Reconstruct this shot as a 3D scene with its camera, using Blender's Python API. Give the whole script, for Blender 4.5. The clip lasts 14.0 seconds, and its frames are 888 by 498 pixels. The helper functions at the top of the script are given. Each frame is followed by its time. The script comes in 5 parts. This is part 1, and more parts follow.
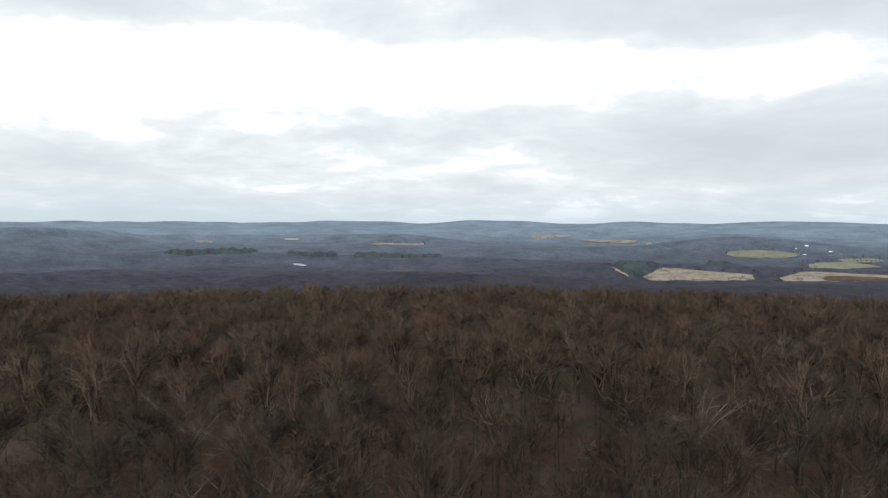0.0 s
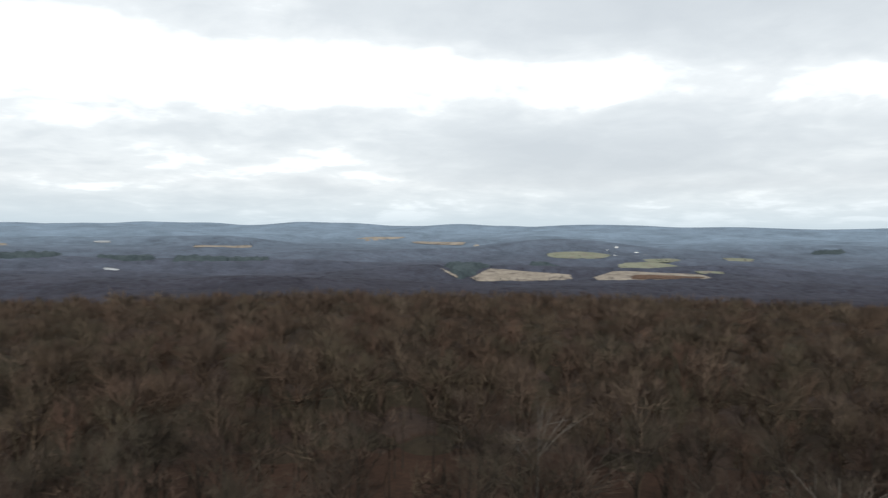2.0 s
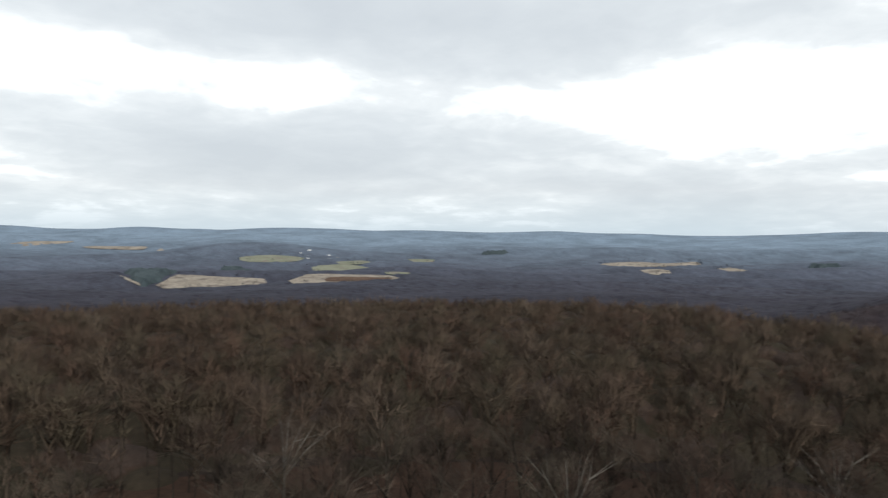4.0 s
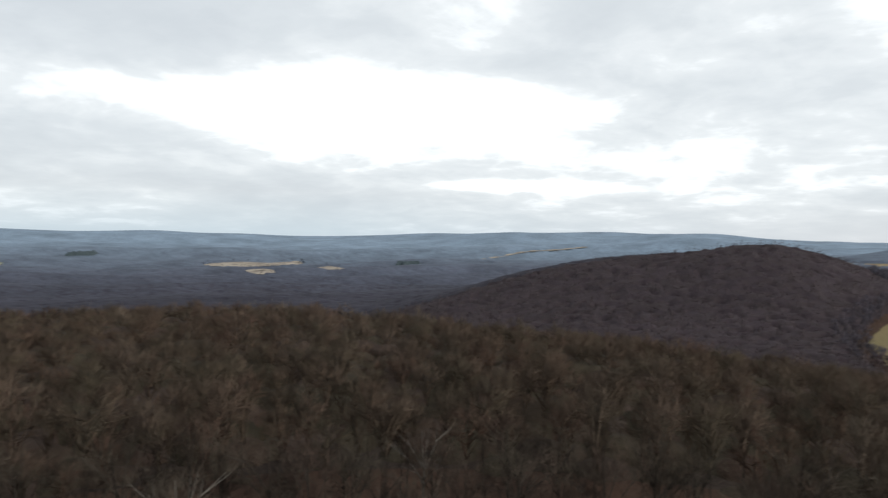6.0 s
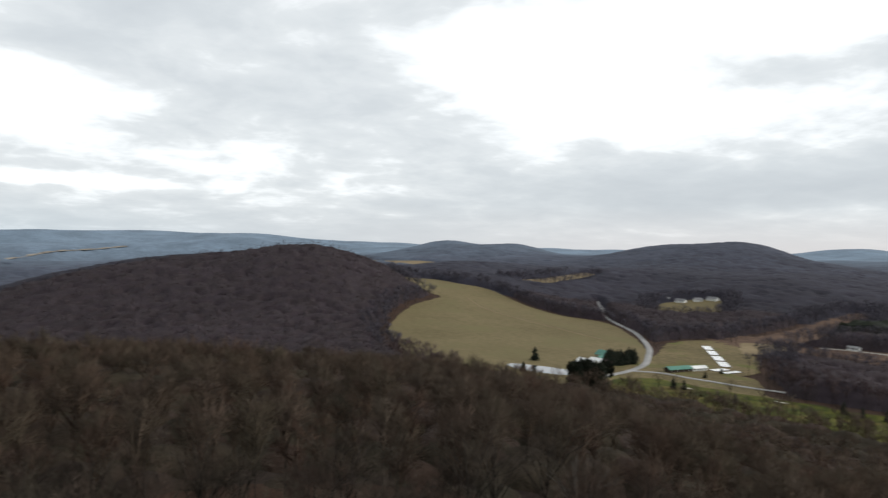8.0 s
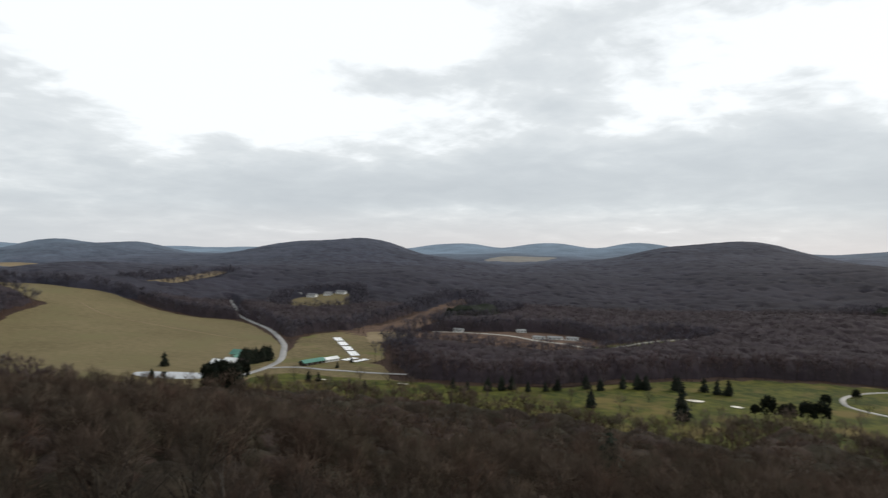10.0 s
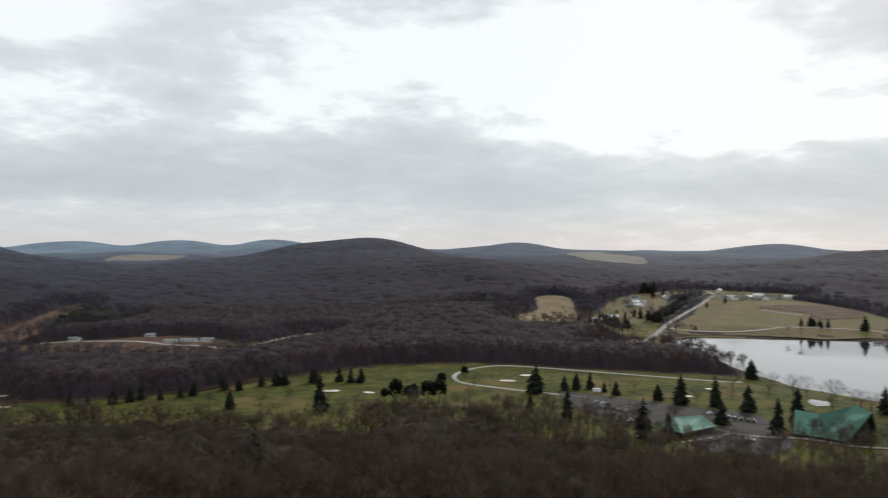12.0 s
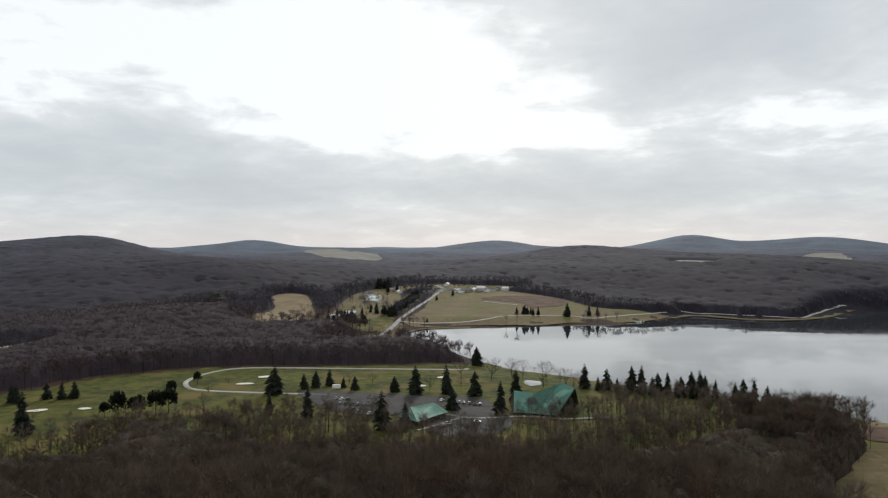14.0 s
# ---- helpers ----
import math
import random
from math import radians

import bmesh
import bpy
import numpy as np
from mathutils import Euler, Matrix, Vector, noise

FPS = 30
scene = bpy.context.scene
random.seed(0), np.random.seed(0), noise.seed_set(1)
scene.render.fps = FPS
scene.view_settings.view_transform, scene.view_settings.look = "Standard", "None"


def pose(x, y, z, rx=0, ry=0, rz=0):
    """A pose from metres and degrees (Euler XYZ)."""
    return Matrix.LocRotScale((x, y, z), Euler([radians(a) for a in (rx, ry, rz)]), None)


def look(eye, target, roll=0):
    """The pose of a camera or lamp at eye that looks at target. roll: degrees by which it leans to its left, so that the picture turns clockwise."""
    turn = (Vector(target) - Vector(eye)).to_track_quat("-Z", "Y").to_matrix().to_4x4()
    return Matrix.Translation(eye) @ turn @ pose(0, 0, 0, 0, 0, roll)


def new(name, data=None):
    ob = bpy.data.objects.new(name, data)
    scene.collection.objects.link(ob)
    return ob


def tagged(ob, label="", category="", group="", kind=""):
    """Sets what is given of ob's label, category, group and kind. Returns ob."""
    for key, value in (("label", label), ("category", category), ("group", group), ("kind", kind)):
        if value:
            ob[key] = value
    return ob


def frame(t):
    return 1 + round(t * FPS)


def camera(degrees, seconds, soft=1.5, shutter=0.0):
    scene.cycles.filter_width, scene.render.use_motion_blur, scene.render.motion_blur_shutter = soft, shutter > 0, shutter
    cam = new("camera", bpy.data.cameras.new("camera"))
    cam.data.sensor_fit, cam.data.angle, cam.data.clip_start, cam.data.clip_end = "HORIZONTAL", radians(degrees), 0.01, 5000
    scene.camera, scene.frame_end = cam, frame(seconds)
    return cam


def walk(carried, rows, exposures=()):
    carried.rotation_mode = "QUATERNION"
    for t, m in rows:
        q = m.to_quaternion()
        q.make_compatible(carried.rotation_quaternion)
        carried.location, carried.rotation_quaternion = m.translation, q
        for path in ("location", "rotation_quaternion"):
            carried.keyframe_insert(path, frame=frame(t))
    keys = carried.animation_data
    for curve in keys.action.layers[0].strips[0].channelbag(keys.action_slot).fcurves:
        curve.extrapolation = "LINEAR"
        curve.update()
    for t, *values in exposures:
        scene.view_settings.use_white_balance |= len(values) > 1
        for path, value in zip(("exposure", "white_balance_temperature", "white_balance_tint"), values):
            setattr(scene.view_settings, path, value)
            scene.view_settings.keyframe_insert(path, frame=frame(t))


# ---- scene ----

from mathutils import geometry

# ---------------------------------------------------------------- camera
cam = camera(63.6, 14.0, soft=1.25, shutter=0.4)
PATH = [
    (0.0, pose(0.00, -0.00, 100.00, 87.81, -0.12, 0.00)),
    (0.5, pose(0.68, 4.45, 99.90, 87.83, -0.14, -1.57)),
    (1.0, pose(1.24, 8.13, 99.88, 87.84, -0.18, -2.92)),
    (1.5, pose(1.96, 11.49, 99.96, 87.94, -0.27, -6.08)),
    (2.0, pose(2.65, 14.55, 100.16, 88.03, -0.41, -13.40)),
    (2.2, pose(2.74, 15.54, 100.25, 88.10, -0.47, -16.69)),
    (4.3, pose(-5.12, 19.50, 101.71, 88.49, -0.64, -42.53)),
    (4.5, pose(-5.26, 19.66, 101.79, 88.53, -0.76, -46.21)),
    (5.0, pose(-5.26, 20.10, 102.01, 88.65, -0.85, -54.10)),
    (5.5, pose(-4.82, 20.43, 102.22, 88.73, -0.88, -61.20)),
    (6.0, pose(-4.42, 20.55, 102.38, 88.84, -1.00, -68.64)),
    (6.5, pose(-4.11, 20.43, 102.48, 89.05, -1.34, -76.68)),
    (7.0, pose(-3.79, 20.42, 102.56, 89.23, -1.45, -86.92)),
    (7.5, pose(-3.53, 20.32, 102.63, 89.37, -1.46, -95.15)),
    (8.0, pose(-3.06, 20.42, 102.71, 89.53, -1.42, -103.79)),
    (8.2, pose(-2.87, 20.47, 102.74, 89.58, -1.40, -106.83)),
    (10.3, pose(-0.18, 21.90, 103.10, 89.83, -0.82, -136.73)),
    (10.5, pose(0.07, 21.92, 103.12, 89.83, -0.88, -139.41)),
    (11.0, pose(1.01, 21.95, 103.19, 89.86, -0.81, -146.63)),
    (11.5, pose(1.94, 21.85, 103.26, 89.84, -0.55, -153.98)),
    (12.0, pose(2.79, 21.67, 103.33, 89.82, -0.23, -161.38)),
    (12.5, pose(3.58, 21.32, 103.39, 89.77, -0.04, -168.77)),
    (13.0, pose(4.13, 20.76, 103.44, 89.69, 0.11, -176.03)),
    (13.5, pose(4.50, 20.18, 103.48, 89.65, 0.23, 178.87)),
    (14.0, pose(4.67, 19.68, 103.50, 89.63, 0.10, 177.76)),
]
walk(cam, PATH, exposures=((0.0, 0.02), (5.0, 0.0), (8.0, -0.14), (11.0, -0.24), (12.5, -0.30), (14.0, -0.27)))

# ---------------------------------------------------------------- sky, sun
def node(tree, kind, **values):
    n = tree.nodes.new(kind)
    for key, value in values.items():
        if key in n.inputs:
            n.inputs[key].default_value = value
    return n


def sky_world():
    world = bpy.data.worlds.new("sky")
    scene.world = world
    world.use_nodes = True
    t = world.node_tree
    t.nodes.clear()
    L = t.links.new
    out = t.nodes.new("ShaderNodeOutputWorld")
    back = t.nodes.new("ShaderNodeBackground")
    back.inputs["Strength"].default_value = 1.0
    sky = t.nodes.new("ShaderNodeTexSky")
    sky.sky_type, sky.sun_disc = "NISHITA", False
    sky.sun_elevation, sky.sun_rotation = radians(26), radians(190)
    co = t.nodes.new("ShaderNodeTexCoord")
    sep = t.nodes.new("ShaderNodeSeparateXYZ")
    L(co.outputs["Generated"], sep.inputs[0])

    def m(op, a, b=None, clamp=False):
        n = t.nodes.new("ShaderNodeMath")
        n.operation, n.use_clamp = op, clamp
        for k, v in enumerate((a, b)):
            if v is None:
                continue
            if hasattr(v, "links"):
                L(v, n.inputs[k])
            else:
                n.inputs[k].default_value = v
        return n.outputs[0]

    # a cloud deck seen in perspective
    up = m("MAXIMUM", sep.outputs[2], 0.0)
    den = m("ADD", up, 0.19)
    deck = t.nodes.new("ShaderNodeCombineXYZ")
    L(m("DIVIDE", sep.outputs[0], den), deck.inputs[0]), L(m("DIVIDE", sep.outputs[1], den), deck.inputs[1])

    def cloud(scale, detail, rough, seed, dist):
        n = t.nodes.new("ShaderNodeTexNoise")
        n.noise_dimensions = "4D"
        n.inputs["W"].default_value = seed
        n.inputs["Scale"].default_value, n.inputs["Detail"].default_value = scale, detail
        n.inputs["Roughness"].default_value, n.inputs["Distortion"].default_value = rough, dist
        L(deck.outputs[0], n.inputs["Vector"])
        return n.outputs["Fac"]

    cover = m("ADD", m("MULTIPLY", cloud(0.80, 4, 0.5, 3.1, 0.3), 0.56), m("MULTIPLY", cloud(3.0, 6, 0.55, 7.7, 0.4), 0.34))
    cover = m("ADD", cover, m("MULTIPLY", cloud(9.0, 5, 0.6, 1.3, 0.6), 0.10))
    cover = m("ADD", m("MULTIPLY", cover, 0.84), 0.08)
    # bearing round the horizon in degrees (0 at +y, clockwise, seam to the north-west) and elevation
    turned = m("ARCTAN2", m("ADD", m("MULTIPLY", sep.outputs[0], math.cos(radians(90))), m("MULTIPLY", sep.outputs[1], -math.sin(radians(90)))),
               m("ADD", m("MULTIPLY", sep.outputs[0], math.sin(radians(90))), m("MULTIPLY", sep.outputs[1], math.cos(radians(90)))))
    bearing = m("ADD", m("MULTIPLY", turned, 180 / math.pi), 90.0)
    elev = m("MULTIPLY", m("ARCSINE", sep.outputs[2]), 180 / math.pi)

    def bank(at, high, wide, tall, amount):
        """A thicker bank of cloud (amount above 0) or a break in it (below 0)."""
        nonlocal cover
        u = m("MULTIPLY", m("SUBTRACT", bearing, at), 1.0 / wide)
        v = m("MULTIPLY", m("SUBTRACT", elev, high), 1.0 / tall)
        d = m("ADD", m("MULTIPLY", u, u), m("MULTIPLY", v, v))
        cover = m("ADD", cover, m("MULTIPLY", m("POWER", 0.368, d), amount))

    bank(-2, 6.6, 9, 1.6, 0.10)
    bank(20, 5.5, 12, 2.2, 0.12)
    bank(-27, 4.6, 8, 1.6, 0.10)
    bank(-26, 15.5, 10, 3, 0.10)
    bank(22, 17.5, 16, 2.5, 0.10)
    bank(-5, 11.5, 34, 2.4, -0.16)
    bank(33, 6.5, 13, 2.6, 0.10)
    bank(38, 15.5, 18, 3.5, 0.11)
    bank(60, 9.5, 15, 3.2, -0.17)
    bank(50, 3.2, 30, 1.5, 0.08)
    bank(75, 3.9, 11, 0.5, -0.16)
    bank(82, 14.5, 12, 5, 0.07)
    bank(86, 8, 6, 3, 0.09)
    bank(70, 11, 6, 2, -0.08)
    bank(99, 10, 6, 2.2, 0.11)
    bank(112, 13, 15, 5, -0.17)
    bank(124, 5, 14, 2.0, 0.10)
    bank(127, 13, 8, 1.6, 0.05)
    bank(141, 14, 8, 2.6, 0.06)
    bank(150, 12, 16, 5, -0.10)
    bank(150, 4.8, 22, 2.2, 0.12)
    bank(176, 14, 10, 5, -0.10)
    bank(170, 8.8, 5, 1.2, -0.13)
    bank(186, 8.6, 7, 1.5, -0.13)
    bank(205, 15, 15, 4, 0.12)
    bank(190, 4.0, 32, 2.0, 0.14)
    bank(160, 8, 9, 1.5, 0.07)
    ramp = t.nodes.new("ShaderNodeValToRGB")
    cr = ramp.color_ramp
    cr.elements[0].position, cr.elements[1].position = 0.445, 0.72
    cr.elements[0].color = (1.20, 1.25, 1.28, 1)
    cr.elements[1].color = (0.67, 0.725, 0.775, 1)
    for at, col in ((0.49, (0.92, 0.97, 1.0, 1)), (0.55, (0.80, 0.855, 0.895, 1)), (0.62, (0.73, 0.785, 0.83, 1))):
        cr.elements.new(at).color = col
    L(cover, ramp.inputs[0])
    # the lowest sky is a pale even veil
    low = t.nodes.new("ShaderNodeMapRange")
    low.inputs["From Min"].default_value, low.inputs["From Max"].default_value = 0.0, 0.055
    low.inputs["To Min"].default_value, low.inputs["To Max"].default_value = 0.8, 0.0
    L(sep.outputs[2], low.inputs["Value"])
    mix = t.nodes.new("ShaderNodeMix")
    mix.data_type = "RGBA"
    L(low.outputs[0], mix.inputs["Factor"])
    L(ramp.outputs[0], mix.inputs[6])
    # bluish to the north, a pale warm strip to the south
    side = t.nodes.new("ShaderNodeMapRange")
    side.inputs["From Min"].default_value, side.inputs["From Max"].default_value = -0.7, 0.5
    L(sep.outputs[1], side.inputs["Value"])
    veil = t.nodes.new("ShaderNodeMix")
    veil.data_type = "RGBA"
    veil.inputs[6].default_value, veil.inputs[7].default_value = (0.86, 0.83, 0.83, 1), (0.62, 0.74, 0.82, 1)
    L(side.outputs[0], veil.inputs["Factor"]), L(veil.outputs[2], mix.inputs[7])
    # a little clear-sky blue behind the cloud
    sc = t.nodes.new("ShaderNodeVectorMath")
    sc.operation = "SCALE"
    sc.inputs["Scale"].default_value = 0.06
    L(sky.outputs[0], sc.inputs[0])
    mix2 = t.nodes.new("ShaderNodeMix")
    mix2.data_type = "RGBA"
    mix2.inputs["Factor"].default_value = 0.93
    L(sc.outputs[0], mix2.inputs[6])
    L(mix.outputs[2], mix2.inputs[7])
    L(mix2.outputs[2], back.inputs["Color"])
    L(back.outputs[0], out.inputs[0])


sky_world()
sun = new("sun", bpy.data.lights.new("sun", "SUN"))
sun.data.energy, sun.data.angle, sun.data.color = 2.3, radians(16), (1.0, 0.96, 0.9)
sun.matrix_world = look((math.sin(radians(190)) * 900, math.cos(radians(190)) * 900, 900 * math.tan(radians(26))), (0, 0, 0))

# ---------------------------------------------------------------- lie of the land
HX, HY = 0.0, 18.0          # top of the wooded home hill


def smooth(a, b, r):
    t = np.clip((r - a) / (b - a), 0.0, 1.0)
    return t * t * (3.0 - 2.0 * t)


def polar(x, y):
    dx, dy = x - HX, y - HY
    a = np.degrees(np.arctan2(dx, dy))
    return np.hypot(dx, dy), np.where(a < -100.0, a + 360.0, a)


def from_hill(bearing, r):
    a = math.radians(bearing)
    return HX + r * math.sin(a), HY + r * math.cos(a)


LAKE = [(29, -849), (-14, -905), (-66, -915), (-130, -918), (-197, -935), (-229, -940), (-274, -937), (-358, -998), (-411, -1028),
        (-469, -969), (-520, -959), (-589, -993), (-667, -1065), (-760, -1085), (-900, -1000), (-1000, -700), (-800, -420),
        (-560, -330), (-400, -350), (-276, -396), (-262, -410), (-220, -468), (-151, -520), (-117, -560), (-75, -595), (-50, -640), (-30, -695), (19, -769)]
LAKE_Z = -5.0


def edge_distance(x, y, outline):
    """Distance to a closed outline in the plan, negative inside."""
    best = np.full(np.shape(x), 1e18)
    inside = np.zeros(np.shape(x), bool)
    for (ax, ay), (bx, by) in zip(outline, outline[1:] + outline[:1]):
        ex, ey = bx - ax, by - ay
        t = np.clip(((x - ax) * ex + (y - ay) * ey) / (ex * ex + ey * ey), 0, 1)
        best = np.minimum(best, (x - ax - t * ex) ** 2 + (y - ay - t * ey) ** 2)
        if ay != by:
            inside ^= ((ay > y) != (by > y)) & (x < ax + (y - ay) * ex / (by - ay))
    return np.where(inside, -1.0, 1.0) * np.sqrt(best)


HILLS = []


def hill(bearing, r, height, deep, wide):
    """A rounded hill: bearing and distance from the home hill, height, its extent outwards and sideways."""
    x, y = from_hill(bearing, r)
    HILLS.append((x, y, height, deep, wide, math.radians(bearing)))


def ground(x, y):
    r, a = polar(x, y)
    near = np.interp(a, [-100, -60, 30, 55, 75, 95, 130, 220, 260], [60, 232, 232, 255, 175, 110, 40, 40, 60])
    foot = np.interp(a, [-100, -60, 50, 75, 95, 130, 220, 260], [400, 1150, 1150, 800, 640, 360, 335, 400])
    low = np.interp(a, [-100, -60, 60, 80, 105, 120, 260], [-20, -50, -50, -15, 4, 0, 0])
    h = low + (51.0 - low) * (1.0 - smooth(near, foot, r))
    far_n = 1.0 - smooth(78, 100, np.abs(a - 5.0))
    h = h + far_n * 140.0 * smooth(2300, 4900, r)
    h = h + (1.0 - far_n) * (34.0 * smooth(880, 1700, r) + 46.0 * smooth(1800, 4600, r))
    for hx, hy, top, deep, wide, b in HILLS:
        dx, dy = x - hx, y - hy
        u = dx * math.sin(b) + dy * math.cos(b)
        v = dx * math.cos(b) - dy * math.sin(b)
        h = h + top * np.exp(-(u / deep) ** 2 - (v / wide) ** 2)
    rough = smooth(700, 1500, r)
    h = h + rough * (5.0 * np.sin(x / 173 + 1.3 * np.sin(y / 211)) + 4.0 * np.sin(y / 139 + 1.1 * np.sin(x / 187 + 2)) + 2.5 * np.sin(x / 61 + y / 83))
    h = h + far_n * smooth(1300, 2200, r) * (9.0 * np.sin(r / 121 + 2.2 * np.sin(x / 640)) + 7.0 * np.sin(r / 67 + 2.0 * np.sin(x / 390 + 1)))
    d = edge_distance(x, y, LAKE)
    shore = smooth(0, 60, d)
    h = np.where(d > 0, (LAKE_Z + 0.8) * (1 - shore) + h * shore, np.maximum(LAKE_Z - 4.0, LAKE_Z + 0.8 + d * 0.25))
    return h


# east: the wooded ridge, the pasture's shoulder and the ranges behind
hill(94, 1090, 60, 230, 120)
hill(86, 1130, 46, 240, 140)
hill(77, 1200, 41, 260, 190)
hill(104, 1230, 30, 330, 190)
hill(76, 1150, 12, 260, 150)
hill(68, 1200, 8, 260, 160)
hill(73.5, 4200, 25, 500, 420)
hill(87, 3700, 44, 400, 230)
hill(60, 4700, -16, 900, 1100)
hill(104, 3000, 54, 330, 170)
hill(109.5, 2900, 52, 330, 170)
hill(122, 2450, 68, 560, 260)
hill(127.5, 2400, 44, 480, 180)
hill(133.5, 4550, 54, 300, 260)
hill(141, 4500, 66, 300, 230)
hill(148, 4550, 68, 300, 260)
hill(156.5, 2500, 60, 620, 240)
hill(150.5, 2450, 47, 500, 260)
hill(165, 1750, 22, 400, 260)
hill(163, 930, 16, 120, 130)
hill(167, 4400, 54, 300, 260)
hill(186, 4400, 48, 300, 250)
hill(178, 3000, -20, 1000, 150)
hill(193, 2350, 52, 520, 260)
hill(201, 4300, 72, 420, 260)
hill(210, 4400, 60, 420, 340)
hill(206, 2000, 30, 420, 300)
hill(-30, 3400, 52, 500, 420)
hill(-5, 3300, 34, 250, 260)
hill(22, 3200, 42, 250, 300)

# ---------------------------------------------------------------- materials
def material(name):
    m = bpy.data.materials.new(name)
    m.use_nodes = True
    return m, m.node_tree, m.node_tree.nodes["Principled BSDF"]


def lit_as_crown(t, p, geo, colour, soft):
    """A twig is lit as a piece of its rounded crown: its normal leans outwards and to the sky, and some of the light goes by."""
    L = t.links.new
    out = t.nodes.new("ShaderNodeAttribute")
    out.attribute_name = "outwards"
    add_up = t.nodes.new("ShaderNodeVectorMath")
    add_up.operation = "MULTIPLY_ADD"
    add_up.inputs[1].default_value, add_up.inputs[2].default_value = (soft,) * 3, (0, 0, 0.25)
    L(out.outputs["Vector"], add_up.inputs[0])
    lean = t.nodes.new("ShaderNodeVectorMath")
    lean.operation = "MULTIPLY_ADD"
    lean.inputs[1].default_value = (0.25,) * 3
    L(add_up.outputs[0], lean.inputs[2])
    unit = t.nodes.new("ShaderNodeVectorMath")
    unit.operation = "NORMALIZE"
    L(geo.outputs["Normal"], lean.inputs[0]), L(lean.outputs[0], unit.inputs[0]), L(unit.outputs[0], p.inputs["Normal"])
    thin = t.nodes.new("ShaderNodeBsdfTranslucent")
    L(colour, thin.inputs["Color"]), L(unit.outputs[0], thin.inputs["Normal"])
    both = t.nodes.new("ShaderNodeMixShader")
    both.inputs[0].default_value = 0.12
    L(p.outputs[0], both.inputs[1]), L(thin.outputs[0], both.inputs[2])
    L(both.outputs[0], t.nodes["Material Output"].inputs["Surface"])


def earth(name, dark, light, scale, fine, rough=0.95, bump=0.3, dist=0.3, third=None, lo=0.78, hi=1.22, broad=5.0):
    """Two colours mixed by broad patches and fine grain, sizes in metres; a third in scattered stains."""
    m, t, p = material(name)
    L = t.links.new
    geo = t.nodes.new("ShaderNodeNewGeometry")
    a = node(t, "ShaderNodeTexNoise", Scale=1.0 / scale, Detail=broad, Roughness=0.6)
    b = node(t, "ShaderNodeTexNoise", Scale=1.0 / fine, Detail=4.0, Roughness=0.65)
    L(geo.outputs["Position"], a.inputs["Vector"]), L(geo.outputs["Position"], b.inputs["Vector"])
    add = t.nodes.new("ShaderNodeMath")
    add.operation = "ADD"
    L(a.outputs["Fac"], add.inputs[0]), L(b.outputs["Fac"], add.inputs[1])
    r = t.nodes.new("ShaderNodeMapRange")
    r.inputs["From Min"].default_value, r.inputs["From Max"].default_value = lo, hi
    L(add.outputs[0], r.inputs["Value"])
    mix = t.nodes.new("ShaderNodeMix")
    mix.data_type = "RGBA"
    mix.inputs[6].default_value, mix.inputs[7].default_value = (*dark, 1), (*light, 1)
    L(r.outputs[0], mix.inputs["Factor"])
    last = mix.outputs[2]
    if third:
        c = node(t, "ShaderNodeTexNoise", Scale=1.7 / scale, Detail=3.0, Roughness=0.5)
        shift = t.nodes.new("ShaderNodeVectorMath")
        shift.operation = "ADD"
        shift.inputs[1].default_value = (311.0, 97.0, 41.0)
        L(geo.outputs["Position"], shift.inputs[0]), L(shift.outputs[0], c.inputs["Vector"])
        r3 = t.nodes.new("ShaderNodeMapRange")
        r3.inputs["From Min"].default_value, r3.inputs["From Max"].default_value = 0.52, 0.68
        L(c.outputs["Fac"], r3.inputs["Value"])
        mix3 = t.nodes.new("ShaderNodeMix")
        mix3.data_type = "RGBA"
        L(r3.outputs[0], mix3.inputs["Factor"]), L(last, mix3.inputs[6])
        mix3.inputs[7].default_value = (*third, 1)
        last = mix3.outputs[2]
    L(last, p.inputs["Base Color"])
    p.inputs["Roughness"].default_value = rough
    p.inputs["Specular IOR Level"].default_value = 0.1
    if bump:
        bp = node(t, "ShaderNodeBump", Strength=bump, Distance=dist)
        L(b.outputs["Fac"], bp.inputs["Height"])
        L(bp.outputs[0], p.inputs["Normal"])
    return m


